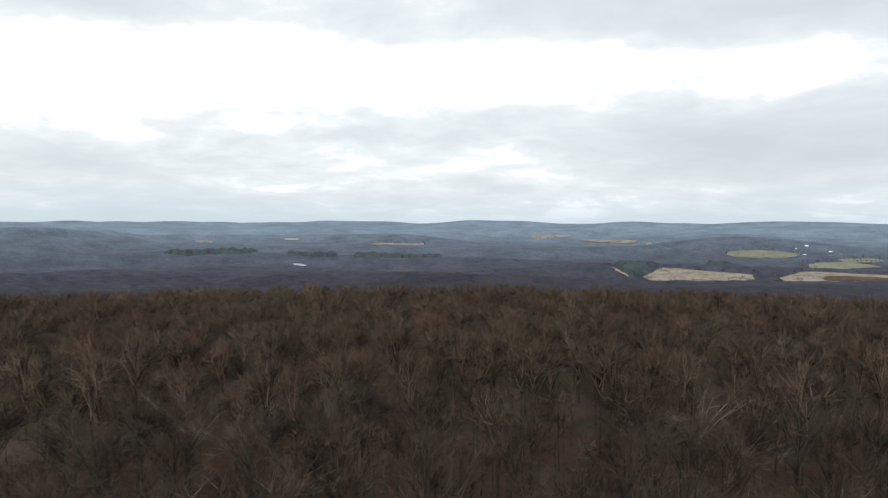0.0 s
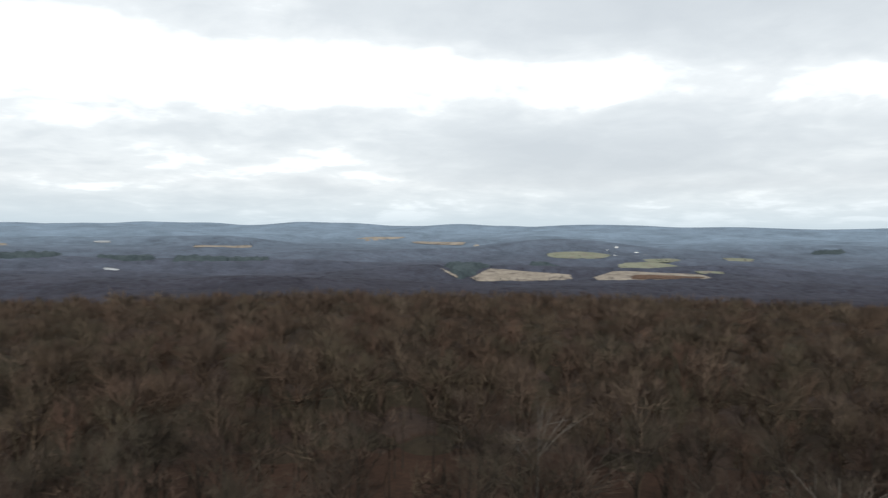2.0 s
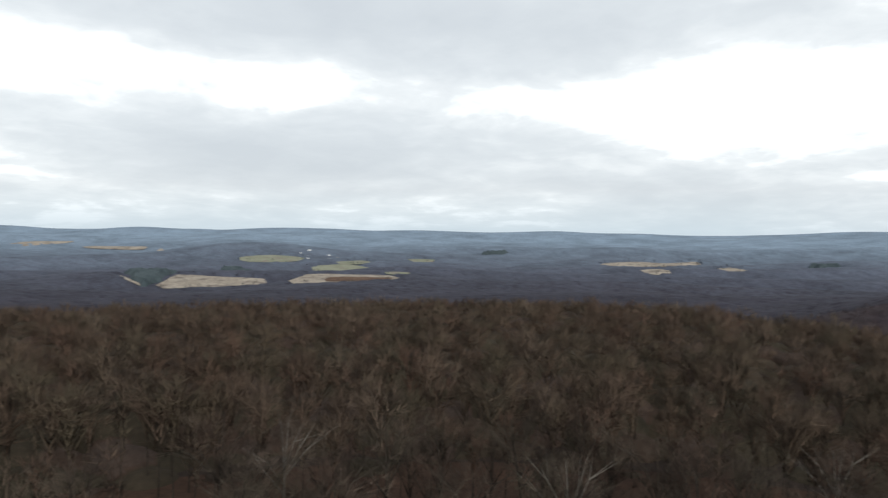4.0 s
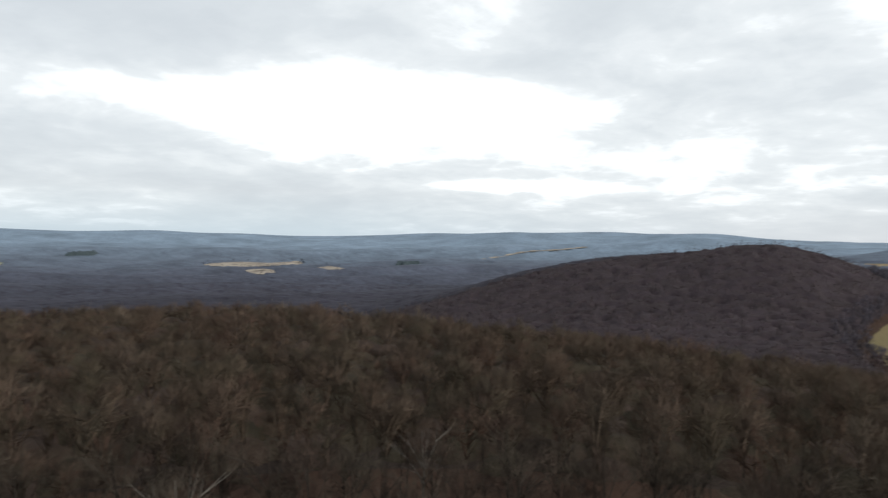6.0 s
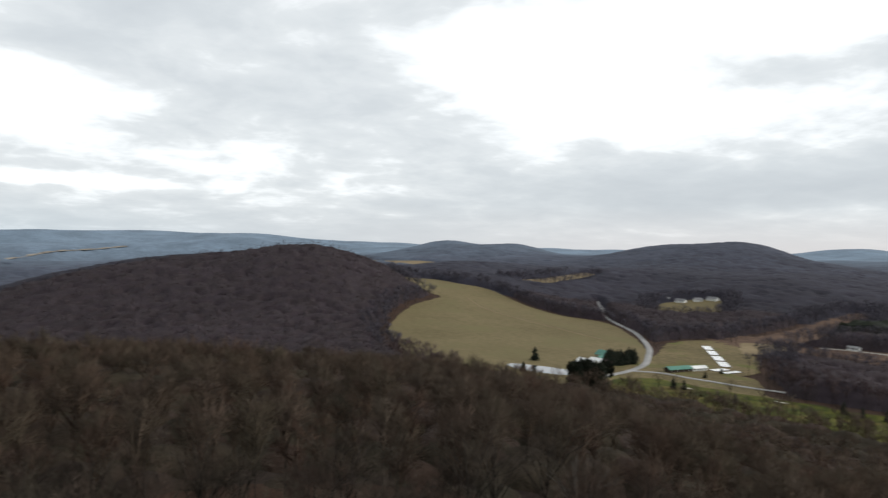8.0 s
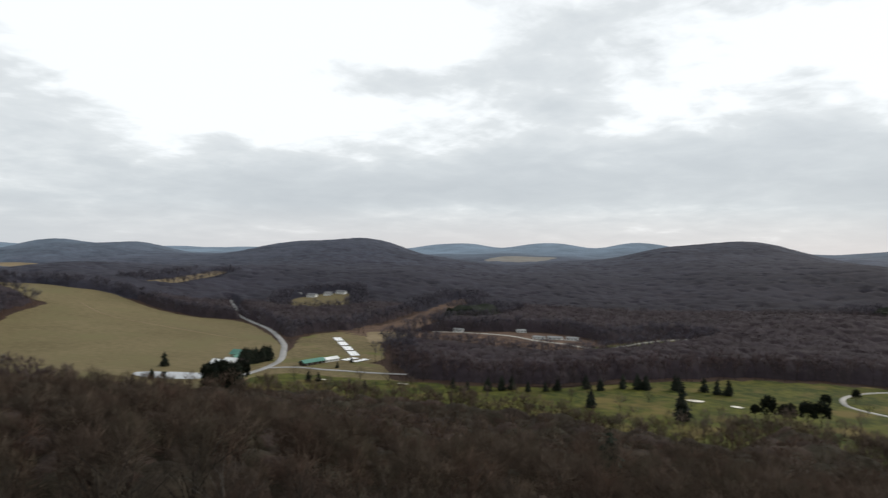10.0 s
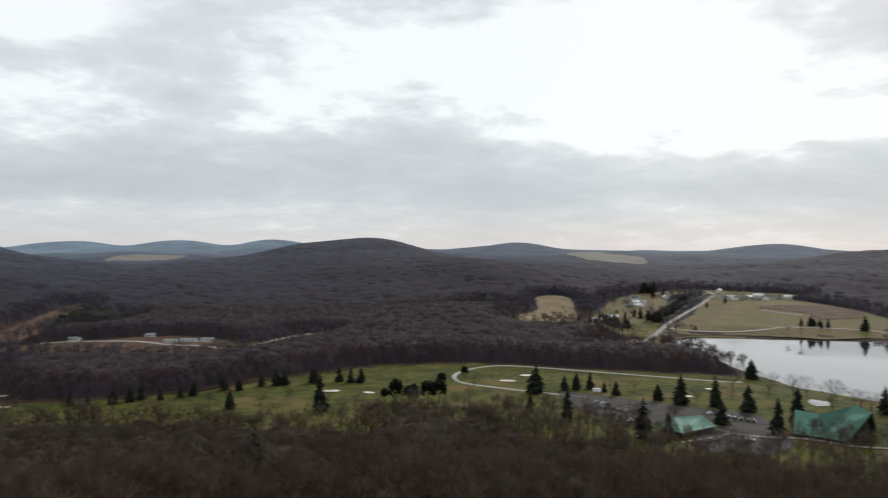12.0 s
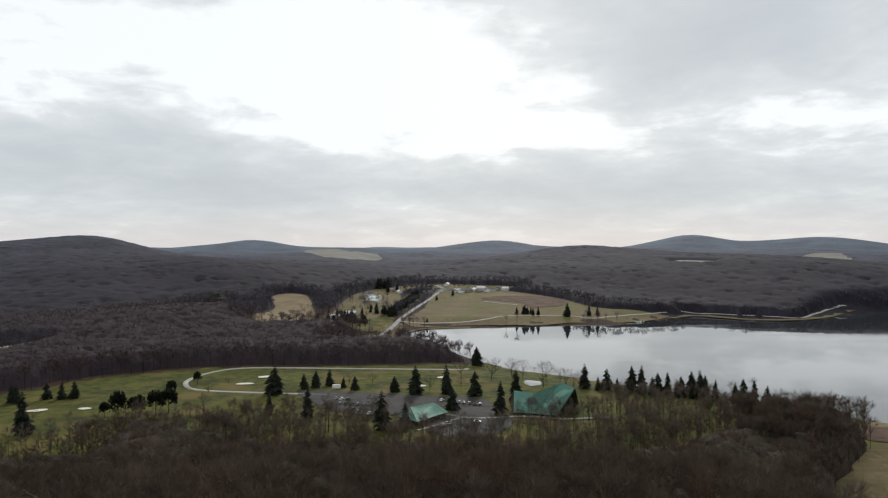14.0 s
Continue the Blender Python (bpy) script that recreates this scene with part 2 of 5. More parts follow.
M_LITTER = earth("leaf_litter", (0.026, 0.016, 0.012), (0.060, 0.034, 0.023), 40, 1.2)
# Darker litter under closed crowns: their shade is put into the floor colour
M_FLOOR_SHADED = earth("shade_darkened_forest_floor", (0.018, 0.013, 0.011), (0.036, 0.026, 0.021), 40, 2)
def woodland(name, tones, vary=0.22, fine=1.5, broad=60.0, soft=0.0, bump=0.0):
    """Bare woods: every tree has its own tone out of a few, with broad stains over the land and fine twig grain."""
    m, t, p = material(name)
    L = t.links.new
    geo = t.nodes.new("ShaderNodeNewGeometry")
    tint = t.nodes.new("ShaderNodeAttribute")
    tint.attribute_name = "tint"
    ramp = t.nodes.new("ShaderNodeValToRGB")
    cr = ramp.color_ramp
    cr.elements[0].color, cr.elements[1].color = (*tones[0], 1), (*tones[-1], 1)
    for k in range(1, len(tones) - 1):
        cr.elements.new(k / (len(tones) - 1)).color = (*tones[k], 1)
    L(tint.outputs["Fac"], ramp.inputs[0])
    a = node(t, "ShaderNodeTexNoise", Scale=1.0 / broad, Detail=4.0, Roughness=0.55)
    b = node(t, "ShaderNodeTexNoise", Scale=1.0 / fine, Detail=3.0, Roughness=0.6)
    L(geo.outputs["Position"], a.inputs["Vector"]), L(geo.outputs["Position"], b.inputs["Vector"])
    add = t.nodes.new("ShaderNodeMath")
    add.operation = "ADD"
    L(a.outputs["Fac"], add.inputs[0]), L(b.outputs["Fac"], add.inputs[1])
    r = t.nodes.new("ShaderNodeMapRange")
    r.inputs["From Min"].default_value, r.inputs["From Max"].default_value = 0.65, 1.35
    r.inputs["To Min"].default_value, r.inputs["To Max"].default_value = 1.0 - vary, 1.0 + vary
    L(add.outputs[0], r.inputs["Value"])
    sc = t.nodes.new("ShaderNodeVectorMath")
    sc.operation = "SCALE"
    L(ramp.outputs[0], sc.inputs[0]), L(r.outputs[0], sc.inputs["Scale"])
    L(sc.outputs[0], p.inputs["Base Color"])
    p.inputs["Roughness"].default_value = 0.95
    p.inputs["Specular IOR Level"].default_value = 0.08
    if soft:
        lit_as_crown(t, p, geo, sc.outputs[0], soft)
    elif bump:
        bp = node(t, "ShaderNodeBump", Strength=bump, Distance=1.0)
        L(b.outputs["Fac"], bp.inputs["Height"]), L(bp.outputs[0], p.inputs["Normal"])
    return m


# twigs of the near hill, the valley and its hills; and sheets with the shade inside their crowns painted in
M_TWIG = woodland("bare_twigs", ((0.1096, 0.0766, 0.0557), (0.1245, 0.0911, 0.0681), (0.1156, 0.0940, 0.0652), (0.1324, 0.0834, 0.0623), (0.1660, 0.1299, 0.0979)), fine=2.0, soft=0.8)
M_TWIG_MID = woodland("grey_brown_woods", ((0.0873, 0.0677, 0.0724), (0.0989, 0.0751, 0.0808), (0.0951, 0.0732, 0.0743), (0.1106, 0.0862, 0.0921)), fine=4.0, soft=0.8)
M_CROWN_SHADE = woodland("painted_crown_shade", ((0.0355, 0.0252, 0.0205), (0.0395, 0.0310, 0.0215), (0.0366, 0.0310, 0.0215), (0.0435, 0.0282, 0.0215), (0.0523, 0.0388, 0.0323)), vary=0.3, fine=1.6, bump=0.6)
M_CROWN_SHADE_MID = woodland("grey_brown_crown_shade", ((0.0310, 0.0236, 0.0273), (0.0369, 0.0278, 0.0320), (0.0349, 0.0269, 0.0282), (0.0407, 0.0315, 0.0357)), vary=0.24, fine=2.5, bump=0.3)
# Lit copy of the valley twigs: lighter colour lifts the dark rims of clearings
M_TWIG_RIM_LIGHT = woodland("brightened_wood_edge_twigs", ((0.1120, 0.0792, 0.0818), (0.1280, 0.0910, 0.0930), (0.1220, 0.0874, 0.0846), (0.1440, 0.1056, 0.1079)), fine=4.0, soft=0.8)
# Bluish twigs round far fields; the slate tone is painted haze
M_TWIG_HAZE = woodland("hazed_twigs", ((0.1128, 0.1032, 0.1248), (0.1296, 0.1176, 0.1440), (0.1224, 0.1104, 0.1296), (0.1440, 0.1320, 0.1584)), fine=4.0, soft=0.8)
# Darkened copy of the bare twigs for single trees, shade put into its colour
M_TWIG_SHADED = woodland("shade_darkened_twigs", ((0.0617, 0.0451, 0.0342), (0.0705, 0.0538, 0.0418), (0.0675, 0.0576, 0.0418), (0.0744, 0.0490, 0.0380), (0.0949, 0.0758, 0.0599)), fine=2.0, soft=0.8)
# Brighter twigs for slim edge trees; the sunlight is painted into the colour
M_TWIG_SUNLIT = woodland("sun_brightened_twigs", ((0.150, 0.110, 0.084), (0.176, 0.134, 0.104), (0.160, 0.128, 0.096), (0.190, 0.140, 0.112)), fine=2.0, soft=0.8)
M_HEDGE = woodland("hedgerow_twigs", ((0.040, 0.044, 0.048), (0.054, 0.056, 0.064), (0.046, 0.046, 0.050), (0.066, 0.068, 0.078)), fine=4.0, soft=0.8)
M_BARK = earth("grey_bark", (0.020, 0.016, 0.013), (0.046, 0.038, 0.031), 3, 0.5, bump=0.4, dist=0.05)
M_BARK_PALE = earth("pale_bark", (0.075, 0.068, 0.060), (0.165, 0.15, 0.13), 2, 0.4, bump=0.3, dist=0.05)
# woods over the hills, grey-brown in the valley, ranges blued by painted haze
M_HAZE_HILLS = woodland("hazed_hill_woods", ((0.0205, 0.0170, 0.0225), (0.035, 0.0345, 0.046), (0.066, 0.074, 0.098), (0.098, 0.122, 0.156), (0.160, 0.210, 0.265)), vary=0.36, fine=9.0, broad=140, bump=0.3)
# Pines of the northern stands, paler and bluer with haze in the colour
M_PINE_HAZE = earth("hazed_far_pines", (0.036, 0.049, 0.055), (0.060, 0.077, 0.083), 60, 14, bump=0.4, dist=3)
M_NEEDLE = earth("conifer_needles", (0.008, 0.011, 0.008), (0.021, 0.026, 0.016), 5, 0.8, bump=0, third=(0.018, 0.017, 0.011))
M_LAWN = earth("golf_lawn", (0.029, 0.038, 0.006), (0.092, 0.090, 0.016), 42, 7, bump=0.15, third=(0.125, 0.094, 0.030), lo=0.84, hi=1.16)
M_PASTURE = earth("winter_pasture", (0.114, 0.091, 0.044), (0.162, 0.129, 0.067), 120, 6, bump=0.15, third=(0.136, 0.116, 0.055))
# Distant grass, its green dulled by haze painted into the colour
M_HAZE_GRASS = earth("hazed_far_grass", (0.140, 0.150, 0.105), (0.215, 0.218, 0.165), 60, 10, bump=0, third=(0.17, 0.15, 0.125))
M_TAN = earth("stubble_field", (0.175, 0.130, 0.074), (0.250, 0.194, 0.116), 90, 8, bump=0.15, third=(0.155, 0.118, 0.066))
# Tan of distant fields in two strengths, both with haze mixed in
M_HAZE_TAN = earth("hazed_dim_far_field", (0.155, 0.142, 0.125), (0.225, 0.21, 0.185), 70, 10, bump=0)
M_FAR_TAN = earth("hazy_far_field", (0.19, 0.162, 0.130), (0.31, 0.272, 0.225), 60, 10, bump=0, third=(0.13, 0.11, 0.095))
M_MEADOW = earth("dry_meadow", (0.092, 0.074, 0.035), (0.172, 0.132, 0.068), 60, 5, bump=0.2, third=(0.110, 0.112, 0.034))
M_BRUSH = earth("rusty_brush", (0.054, 0.034, 0.026), (0.138, 0.086, 0.058), 16, 2.5, bump=0.5)
M_ROAD = earth("worn_asphalt", (0.22, 0.215, 0.21), (0.33, 0.32, 0.31), 25, 2, rough=0.85, bump=0.05)
M_LOT = earth("car_park_asphalt", (0.024, 0.023, 0.022), (0.058, 0.055, 0.052), 14, 1.5, rough=0.85, bump=0.05)
M_PATH = earth("pale_concrete_path", (0.28, 0.265, 0.24), (0.42, 0.40, 0.36), 18, 2, bump=0.05)
M_SAND = earth("bunker_sand", (0.55, 0.50, 0.42), (0.75, 0.70, 0.60), 8, 1, bump=0.1)
M_GRAVEL = earth("grey_gravel", (0.16, 0.15, 0.14), (0.34, 0.32, 0.30), 15, 2, bump=0.2)
M_WHITE = earth("white_paint", (0.62, 0.62, 0.60), (0.80, 0.80, 0.78), 6, 0.8, rough=0.6, bump=0)
M_TARP = earth("white_tarpaulin", (0.70, 0.70, 0.69), (0.86, 0.86, 0.85), 9, 1.2, rough=0.5, bump=0.2)
M_GREEN_ROOF = earth("green_roof_sheet", (0.075, 0.185, 0.145), (0.130, 0.265, 0.212), 7, 0.6, rough=0.6, bump=0.1, dist=0.05)
M_GREY_ROOF = earth("grey_shingles", (0.12, 0.12, 0.125), (0.24, 0.235, 0.23), 5, 0.5, bump=0.2, dist=0.05)
M_PALE_ROOF = earth("pale_sheet_roof", (0.19, 0.19, 0.19), (0.33, 0.33, 0.32), 6, 0.6, rough=0.6, bump=0.1, dist=0.05)
M_DARK_WOOD = earth("dark_timber", (0.030, 0.022, 0.017), (0.065, 0.047, 0.034), 4, 0.4, rough=0.8, bump=0.2, dist=0.03)
M_TAN_WALL = earth("tan_boarding", (0.26, 0.21, 0.15), (0.36, 0.30, 0.22), 5, 0.5, bump=0.1, dist=0.03)
M_POLE = earth("weathered_pole", (0.10, 0.085, 0.07), (0.20, 0.175, 0.15), 2, 0.3, bump=0.1)


def gloss(name, colour, rough, metal=0.0):
    m, t, p = material(name)
    p.inputs["Base Color"].default_value = (*colour, 1)
    p.inputs["Roughness"].default_value = rough
    p.inputs["Metallic"].default_value = metal
    return m


M_GLASS = gloss("dark_window_glass", (0.02, 0.024, 0.028), 0.12)
M_GABLE = gloss("smoked_gable_glass", (0.085, 0.115, 0.105), 0.25)
M_TYRE = gloss("black_tyre", (0.02, 0.02, 0.02), 0.8)
CAR_PAINT = [gloss("white_car_paint", (0.75, 0.75, 0.74), 0.25), gloss("black_car_paint", (0.03, 0.03, 0.035), 0.25),
             gloss("silver_car_paint", (0.42, 0.43, 0.44), 0.3, 0.3), gloss("dark_red_car_paint", (0.16, 0.03, 0.03), 0.25),
             gloss("blue_car_paint", (0.05, 0.08, 0.16), 0.25)]
PAINT_WORD = ["white", "black", "silver", "dark red", "dark blue"]


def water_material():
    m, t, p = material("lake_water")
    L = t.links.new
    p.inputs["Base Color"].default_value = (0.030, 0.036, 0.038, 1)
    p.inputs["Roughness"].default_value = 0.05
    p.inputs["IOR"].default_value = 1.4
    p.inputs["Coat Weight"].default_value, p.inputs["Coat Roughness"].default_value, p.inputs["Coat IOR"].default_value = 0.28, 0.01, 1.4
    geo = t.nodes.new("ShaderNodeNewGeometry")
    n = node(t, "ShaderNodeTexNoise", Scale=0.35, Detail=3.0)
    L(geo.outputs["Position"], n.inputs["Vector"])
    b = node(t, "ShaderNodeBump", Strength=0.02, Distance=0.05)
    L(n.outputs["Fac"], b.inputs["Height"]), L(b.outputs[0], p.inputs["Normal"])
    # wind streaks: long patches of slightly rougher water
    mp = node(t, "ShaderNodeMapping")
    mp.inputs["Scale"].default_value, mp.inputs["Rotation"].default_value = (0.004, 0.022, 1), (0, 0, 0.5)
    s = node(t, "ShaderNodeTexNoise", Scale=1.0, Detail=4.0)
    L(geo.outputs["Position"], mp.inputs[0]), L(mp.outputs[0], s.inputs["Vector"])
    r = t.nodes.new("ShaderNodeMapRange")
    r.inputs["From Min"].default_value, r.inputs["From Max"].default_value = 0.4, 0.7
    r.inputs["To Min"].default_value, r.inputs["To Max"].default_value = 0.0, 0.09
    L(s.outputs["Fac"], r.inputs["Value"]), L(r.outputs[0], p.inputs["Roughness"])
    return m


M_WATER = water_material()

# ---------------------------------------------------------------- mesh helpers
def raw_mesh(name, verts, faces, mat, smooth_shade=False):
    """A mesh from numpy arrays: verts (n, 3), faces (m, 3) or (m, 4)."""
    me = bpy.data.meshes.new(name)
    verts, faces = np.asarray(verts, np.float32), np.asarray(faces, np.int32)
    n, k = faces.shape
    me.vertices.add(len(verts))
    me.vertices.foreach_set("co", verts.ravel())
    me.loops.add(n * k)
    me.loops.foreach_set("vertex_index", faces.ravel())
    me.polygons.add(n)
    me.polygons.foreach_set("loop_start", np.arange(0, n * k, k, dtype=np.int32))
    me.polygons.foreach_set("loop_total", np.full(n, k, np.int32))
    if smooth_shade:
        me.polygons.foreach_set("use_smooth", np.ones(n, bool))
    me.materials.append(mat)
    me.update(calc_edges=True)
    return me


def height(x, y):
    return float(ground(np.array(float(x)), np.array(float(y))))


def part(name, bm, mat, parent, label=""):
    """Links a bmesh as one mesh object under a thing or under a part."""
    me = bpy.data.meshes.new(name)
    bm.to_mesh(me)
    bm.free()
    me.materials.append(mat)
    ob = new(name, me)
    ob.parent = parent
    if label:
        tagged(ob, label)
    return ob


def thing(name, x, y, turn=0.0, z=None, **tags):
    ob = new(name)
    ob.location = (x, y, height(x, y) if z is None else z)
    ob.rotation_euler = (0, 0, radians(turn))
    tagged(ob, **tags)
    return ob


def box(bm, x, y, z, sx, sy, sz, bevel=0.0):
    """A box with its middle at x, y and its foot at z."""
    r = bmesh.ops.create_cube(bm, size=1.0, matrix=Matrix.Translation((x, y, z + sz / 2)) @ Matrix.Diagonal((sx, sy, sz, 1)))
    if bevel:
        edges = list({e for v in r["verts"] for e in v.link_edges})
        bmesh.ops.bevel(bm, geom=edges, offset=bevel, segments=2, affect="EDGES")


def tube(bm, a, b, ra, rb, sides=5):
    """A tapered stick from a to b."""
    a, b = Vector(a), Vector(b)
    m = Matrix.Translation((a + b) / 2) @ (b - a).to_track_quat("Z", "Y").to_matrix().to_4x4()
    bmesh.ops.create_cone(bm, cap_ends=False, segments=sides, radius1=ra, radius2=rb, depth=(b - a).length, matrix=m)


def curve_points(points, closed, step):
    """A smooth line through the points, resampled."""
    p = np.array(points, float)
    n, out = len(p), []
    for i in range(n if closed else n - 1):
        if closed:
            a, b, c, d = p[i - 1], p[i], p[(i + 1) % n], p[(i + 2) % n]
        else:
            a, b, c, d = p[max(i - 1, 0)], p[i], p[i + 1], p[min(i + 2, n - 1)]
        k = max(1, int(np.linalg.norm(c - b) / step))
        for t in np.arange(k) / k:
            out.append(0.5 * (2 * b + (c - a) * t + (2 * a - 5 * b + 4 * c - d) * t * t + (3 * b - a - 3 * c + d) * t ** 3))
    if not closed:
        out.append(p[-1])
    return np.array(out)


CLEARINGS, LINES = [], []


def patch(name, points, mat, label, lift=0.45, step=9.0, ragged=0.0, keep_trees=False, category="field", flat=None):
    """A piece of open land laid over the ground: a smooth outline filled with a fine triangle net."""
    line = curve_points(points, True, step)
    if ragged:
        line = line + np.array([[noise.noise((x / 14, y / 14, 3.0)), noise.noise((x / 14, y / 14, 9.0))] for x, y in line]) * ragged
    outline = [tuple(q) for q in line]
    if not keep_trees:
        CLEARINGS.append(outline)
    lo, hi = line.min(0), line.max(0)
    gx, gy = np.meshgrid(np.arange(lo[0], hi[0], step), np.arange(lo[1], hi[1], step * 0.87))
    gx = gx + (np.arange(len(gy)) % 2)[:, None] * step / 2
    inner = edge_distance(gx, gy, outline) < -step * 0.45
    pts = [Vector(q) for q in outline] + [Vector(q) for q in zip(gx[inner], gy[inner])]
    loop = [(i, (i + 1) % len(outline)) for i in range(len(outline))]
    vs, _, fs, *_ = geometry.delaunay_2d_cdt(pts, loop, [], 1, 1e-4)
    v = np.array([(q.x, q.y) for q in vs])
    z = ground(v[:, 0], v[:, 1]) + lift if flat is None else np.full(len(v), flat)
    me = raw_mesh(name, np.column_stack([v, z]), np.array([f[:3] for f in fs]), mat, True)
    return tagged(new(name, me), label, category, kind="structure")


def ribbon(name, points, width, mat, label, lift=0.7, step=6.0, category="road"):
    """A road: a cambered strip along a smooth line."""
    line = curve_points(points, False, step)
    LINES.append((line, width))
    d = np.gradient(line, axis=0)
    d /= np.linalg.norm(d, axis=1)[:, None]
    side = np.column_stack([d[:, 1], -d[:, 0]])
    rows = []
    for k, drop in ((-0.5, 0.25), (-0.44, 0.0), (0.0, -0.06), (0.44, 0.0), (0.5, 0.25)):
        q = line + side * width * k
        mid = ground(line[:, 0], line[:, 1])
        rows.append(np.column_stack([q, 0.5 * ground(q[:, 0], q[:, 1]) + 0.5 * mid + lift - drop]))
    v = np.concatenate(rows)
    n = len(line)
    f = [(r * n + i, r * n + i + 1, (r + 1) * n + i + 1, (r + 1) * n + i) for r in range(4) for i in range(n - 1)]
    return tagged(new(name, raw_mesh(name, v, f, mat, True)), label, category, kind="structure")


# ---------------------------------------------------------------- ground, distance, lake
def haze_tone(x, y, lot):
    """The tone of a tree over the hills: painted haze, greyer and bluer the farther out, with a random lot for each
    tree.
    """
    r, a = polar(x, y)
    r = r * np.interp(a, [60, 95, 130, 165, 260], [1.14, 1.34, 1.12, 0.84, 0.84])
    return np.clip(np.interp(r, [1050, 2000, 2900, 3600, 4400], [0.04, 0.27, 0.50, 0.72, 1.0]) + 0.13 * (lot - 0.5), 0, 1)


def build_ground():
    """One sheet round the home hill, finer near it, out to the horizon; its outermost belt is the distant ranges."""
    rings = np.concatenate([[0.01], np.geomspace(14, 4930, 180)])
    turns = 540
    a = np.arange(turns) * 2 * math.pi / turns
    rr, aa = np.meshgrid(rings, a, indexing="ij")
    x, y = HX + rr * np.sin(aa), HY + rr * np.cos(aa)
    v = np.stack([x, y, ground(x, y)], -1).reshape(-1, 3)
    i, j = np.meshgrid(np.arange(len(rings) - 1), np.arange(turns), indexing="ij")
    k = (j + 1) % turns
    f = np.stack([i * turns + k, (i + 1) * turns + k, (i + 1) * turns + j, i * turns + j], -1)
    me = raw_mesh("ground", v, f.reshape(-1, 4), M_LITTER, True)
    for m in (M_HAZE_HILLS, M_FLOOR_SHADED):
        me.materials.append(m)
    me.attributes.new("tint", "FLOAT", "POINT").data.foreach_set("value", haze_tone(x, y, 0.5).astype(np.float32).ravel())
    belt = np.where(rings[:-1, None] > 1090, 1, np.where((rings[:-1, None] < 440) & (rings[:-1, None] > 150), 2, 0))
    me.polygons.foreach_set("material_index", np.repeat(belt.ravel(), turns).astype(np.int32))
    tagged(new("ground", me), "brown leaf-littered forest ground rolling away to haze-blue hills", "ground", kind="structure")


build_ground()
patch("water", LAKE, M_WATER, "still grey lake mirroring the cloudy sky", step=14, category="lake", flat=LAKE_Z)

# ---------------------------------------------------------------- open land and roads
patch("lawn", [(500, -240), (500, -272), (453, -304), (388, -342), (339, -385), (305, -455), (261, -529), (208, -574), (148, -588), (50, -590),
               (-26, -598), (-45, -625), (-58, -632), (-80, -588), (-122, -553), (-157, -513), (-224, -460), (-262, -402), (-192, -385),
               (-150, -350), (-92, -300), (-46, -288), (-2, -300), (24, -308), (48, -320), (91, -338), (118, -358), (154, -365), (166, -345),
               (162, -310), (185, -306), (235, -298), (284, -284), (336, -260), (380, -234), (414, -206), (446, -200)], M_LAWN,
      "mown green golf course with yellowed winter patches", ragged=9, category="golf course")
patch("leaf_litter", [(2, 108), (22, 104), (36, 118), (34, 140), (20, 150), (4, 138)], M_LITTER, "reddish-brown leaf litter between trunks", lift=0.3, step=5, ragged=6, keep_trees=True, category="leaf litter")
patch("pasture", [(774, -112), (703, -104), (645, -104), (575, -110), (500, -112), (455, -130), (432, -165), (445, -205), (520, -240), (550, -262), (592, -322), (645, -350), (763, -391), (850, -402),
                  (895, -365), (966, -340), (1070, -318), (1103, -274), (1150, -235), (1090, -185), (991, -200), (960, -212), (882, -158)],
      M_PASTURE, "yellow-green winter pasture rising over a shoulder", ragged=3, category="pasture")
patch("rough_ground", [(545, -310), (614, -345), (668, -385), (705, -440), (690, -470), (610, -445), (528, -392), (505, -355)], M_MEADOW,
      "brown rough grass around farm beds", ragged=6, category="field")
patch("verge", [(498, -226), (520, -240), (552, -262), (592, -322), (614, -347), (545, -314), (505, -357), (472, -350), (430, -325), (400, -338), (388, -342), (440, -308), (490, -272)], M_MEADOW,
      "olive grass verge between golf lawn and farm", lift=0.25, ragged=3, category="grass")
patch("cut_field", [(604, -437), (650, -462), (682, -492), (655, -518), (620, -492)], M_TAN, "pale tan cut field beside the farm beds", lift=0.7, ragged=5)
patch("scrub", [(382, -347), (412, -372), (404, -420), (374, -448), (338, -430), (322, -470), (306, -462), (335, -400)], M_LITTER, "brown scrub behind the golf lawn", ragged=4, category="brush", keep_trees=True)
patch("brush_patch", [(720, -470), (760, -520), (700, -540), (640, -500), (660, -460)], M_BRUSH, "rusty brown brush beside the farm", ragged=8, category="brush", keep_trees=True)
patch("red_brush", [(690, -485), (728, -541), (774, -622), (840, -731), (884, -828), (856, -832), (790, -720), (718, -625), (676, -550), (660, -510)], M_BRUSH,
      "strip of red-brown brush in the valley", ragged=8, category="brush")
patch("farm_field", [(1051, -610), (930, -534), (905, -560), (900, -600), (980, -670), (1040, -700)], M_PASTURE, "small yellowed farm field among woods", ragged=4)
patch("stubble_field", [(241, -1175), (190, -1188), (152, -1022), (140, -907), (155, -835), (190, -832), (214, -930), (216, -1061)], M_TAN,
      "tan stubble field enclosed by woods", ragged=3)
patch("dam_slope", [(80, -722), (38, -722), (30, -790), (26, -845), (22, -910), (38, -915), (58, -820), (76, -750)], M_MEADOW, "grassy dam bank beside the road", step=7, category="bank")
patch("meadow", [(18, -915), (-6, -1062), (-40, -1335), (-111, -1335), (-165, -1320), (-235, -1210), (-269, -1068), (-342, -1030), (-364, -1012), (-290, -952),
                 (-230, -950), (-198, -944), (-160, -924), (-117, -925), (-66, -924)], M_MEADOW, "dry tan meadow above the lake shore", ragged=4, category="meadow")
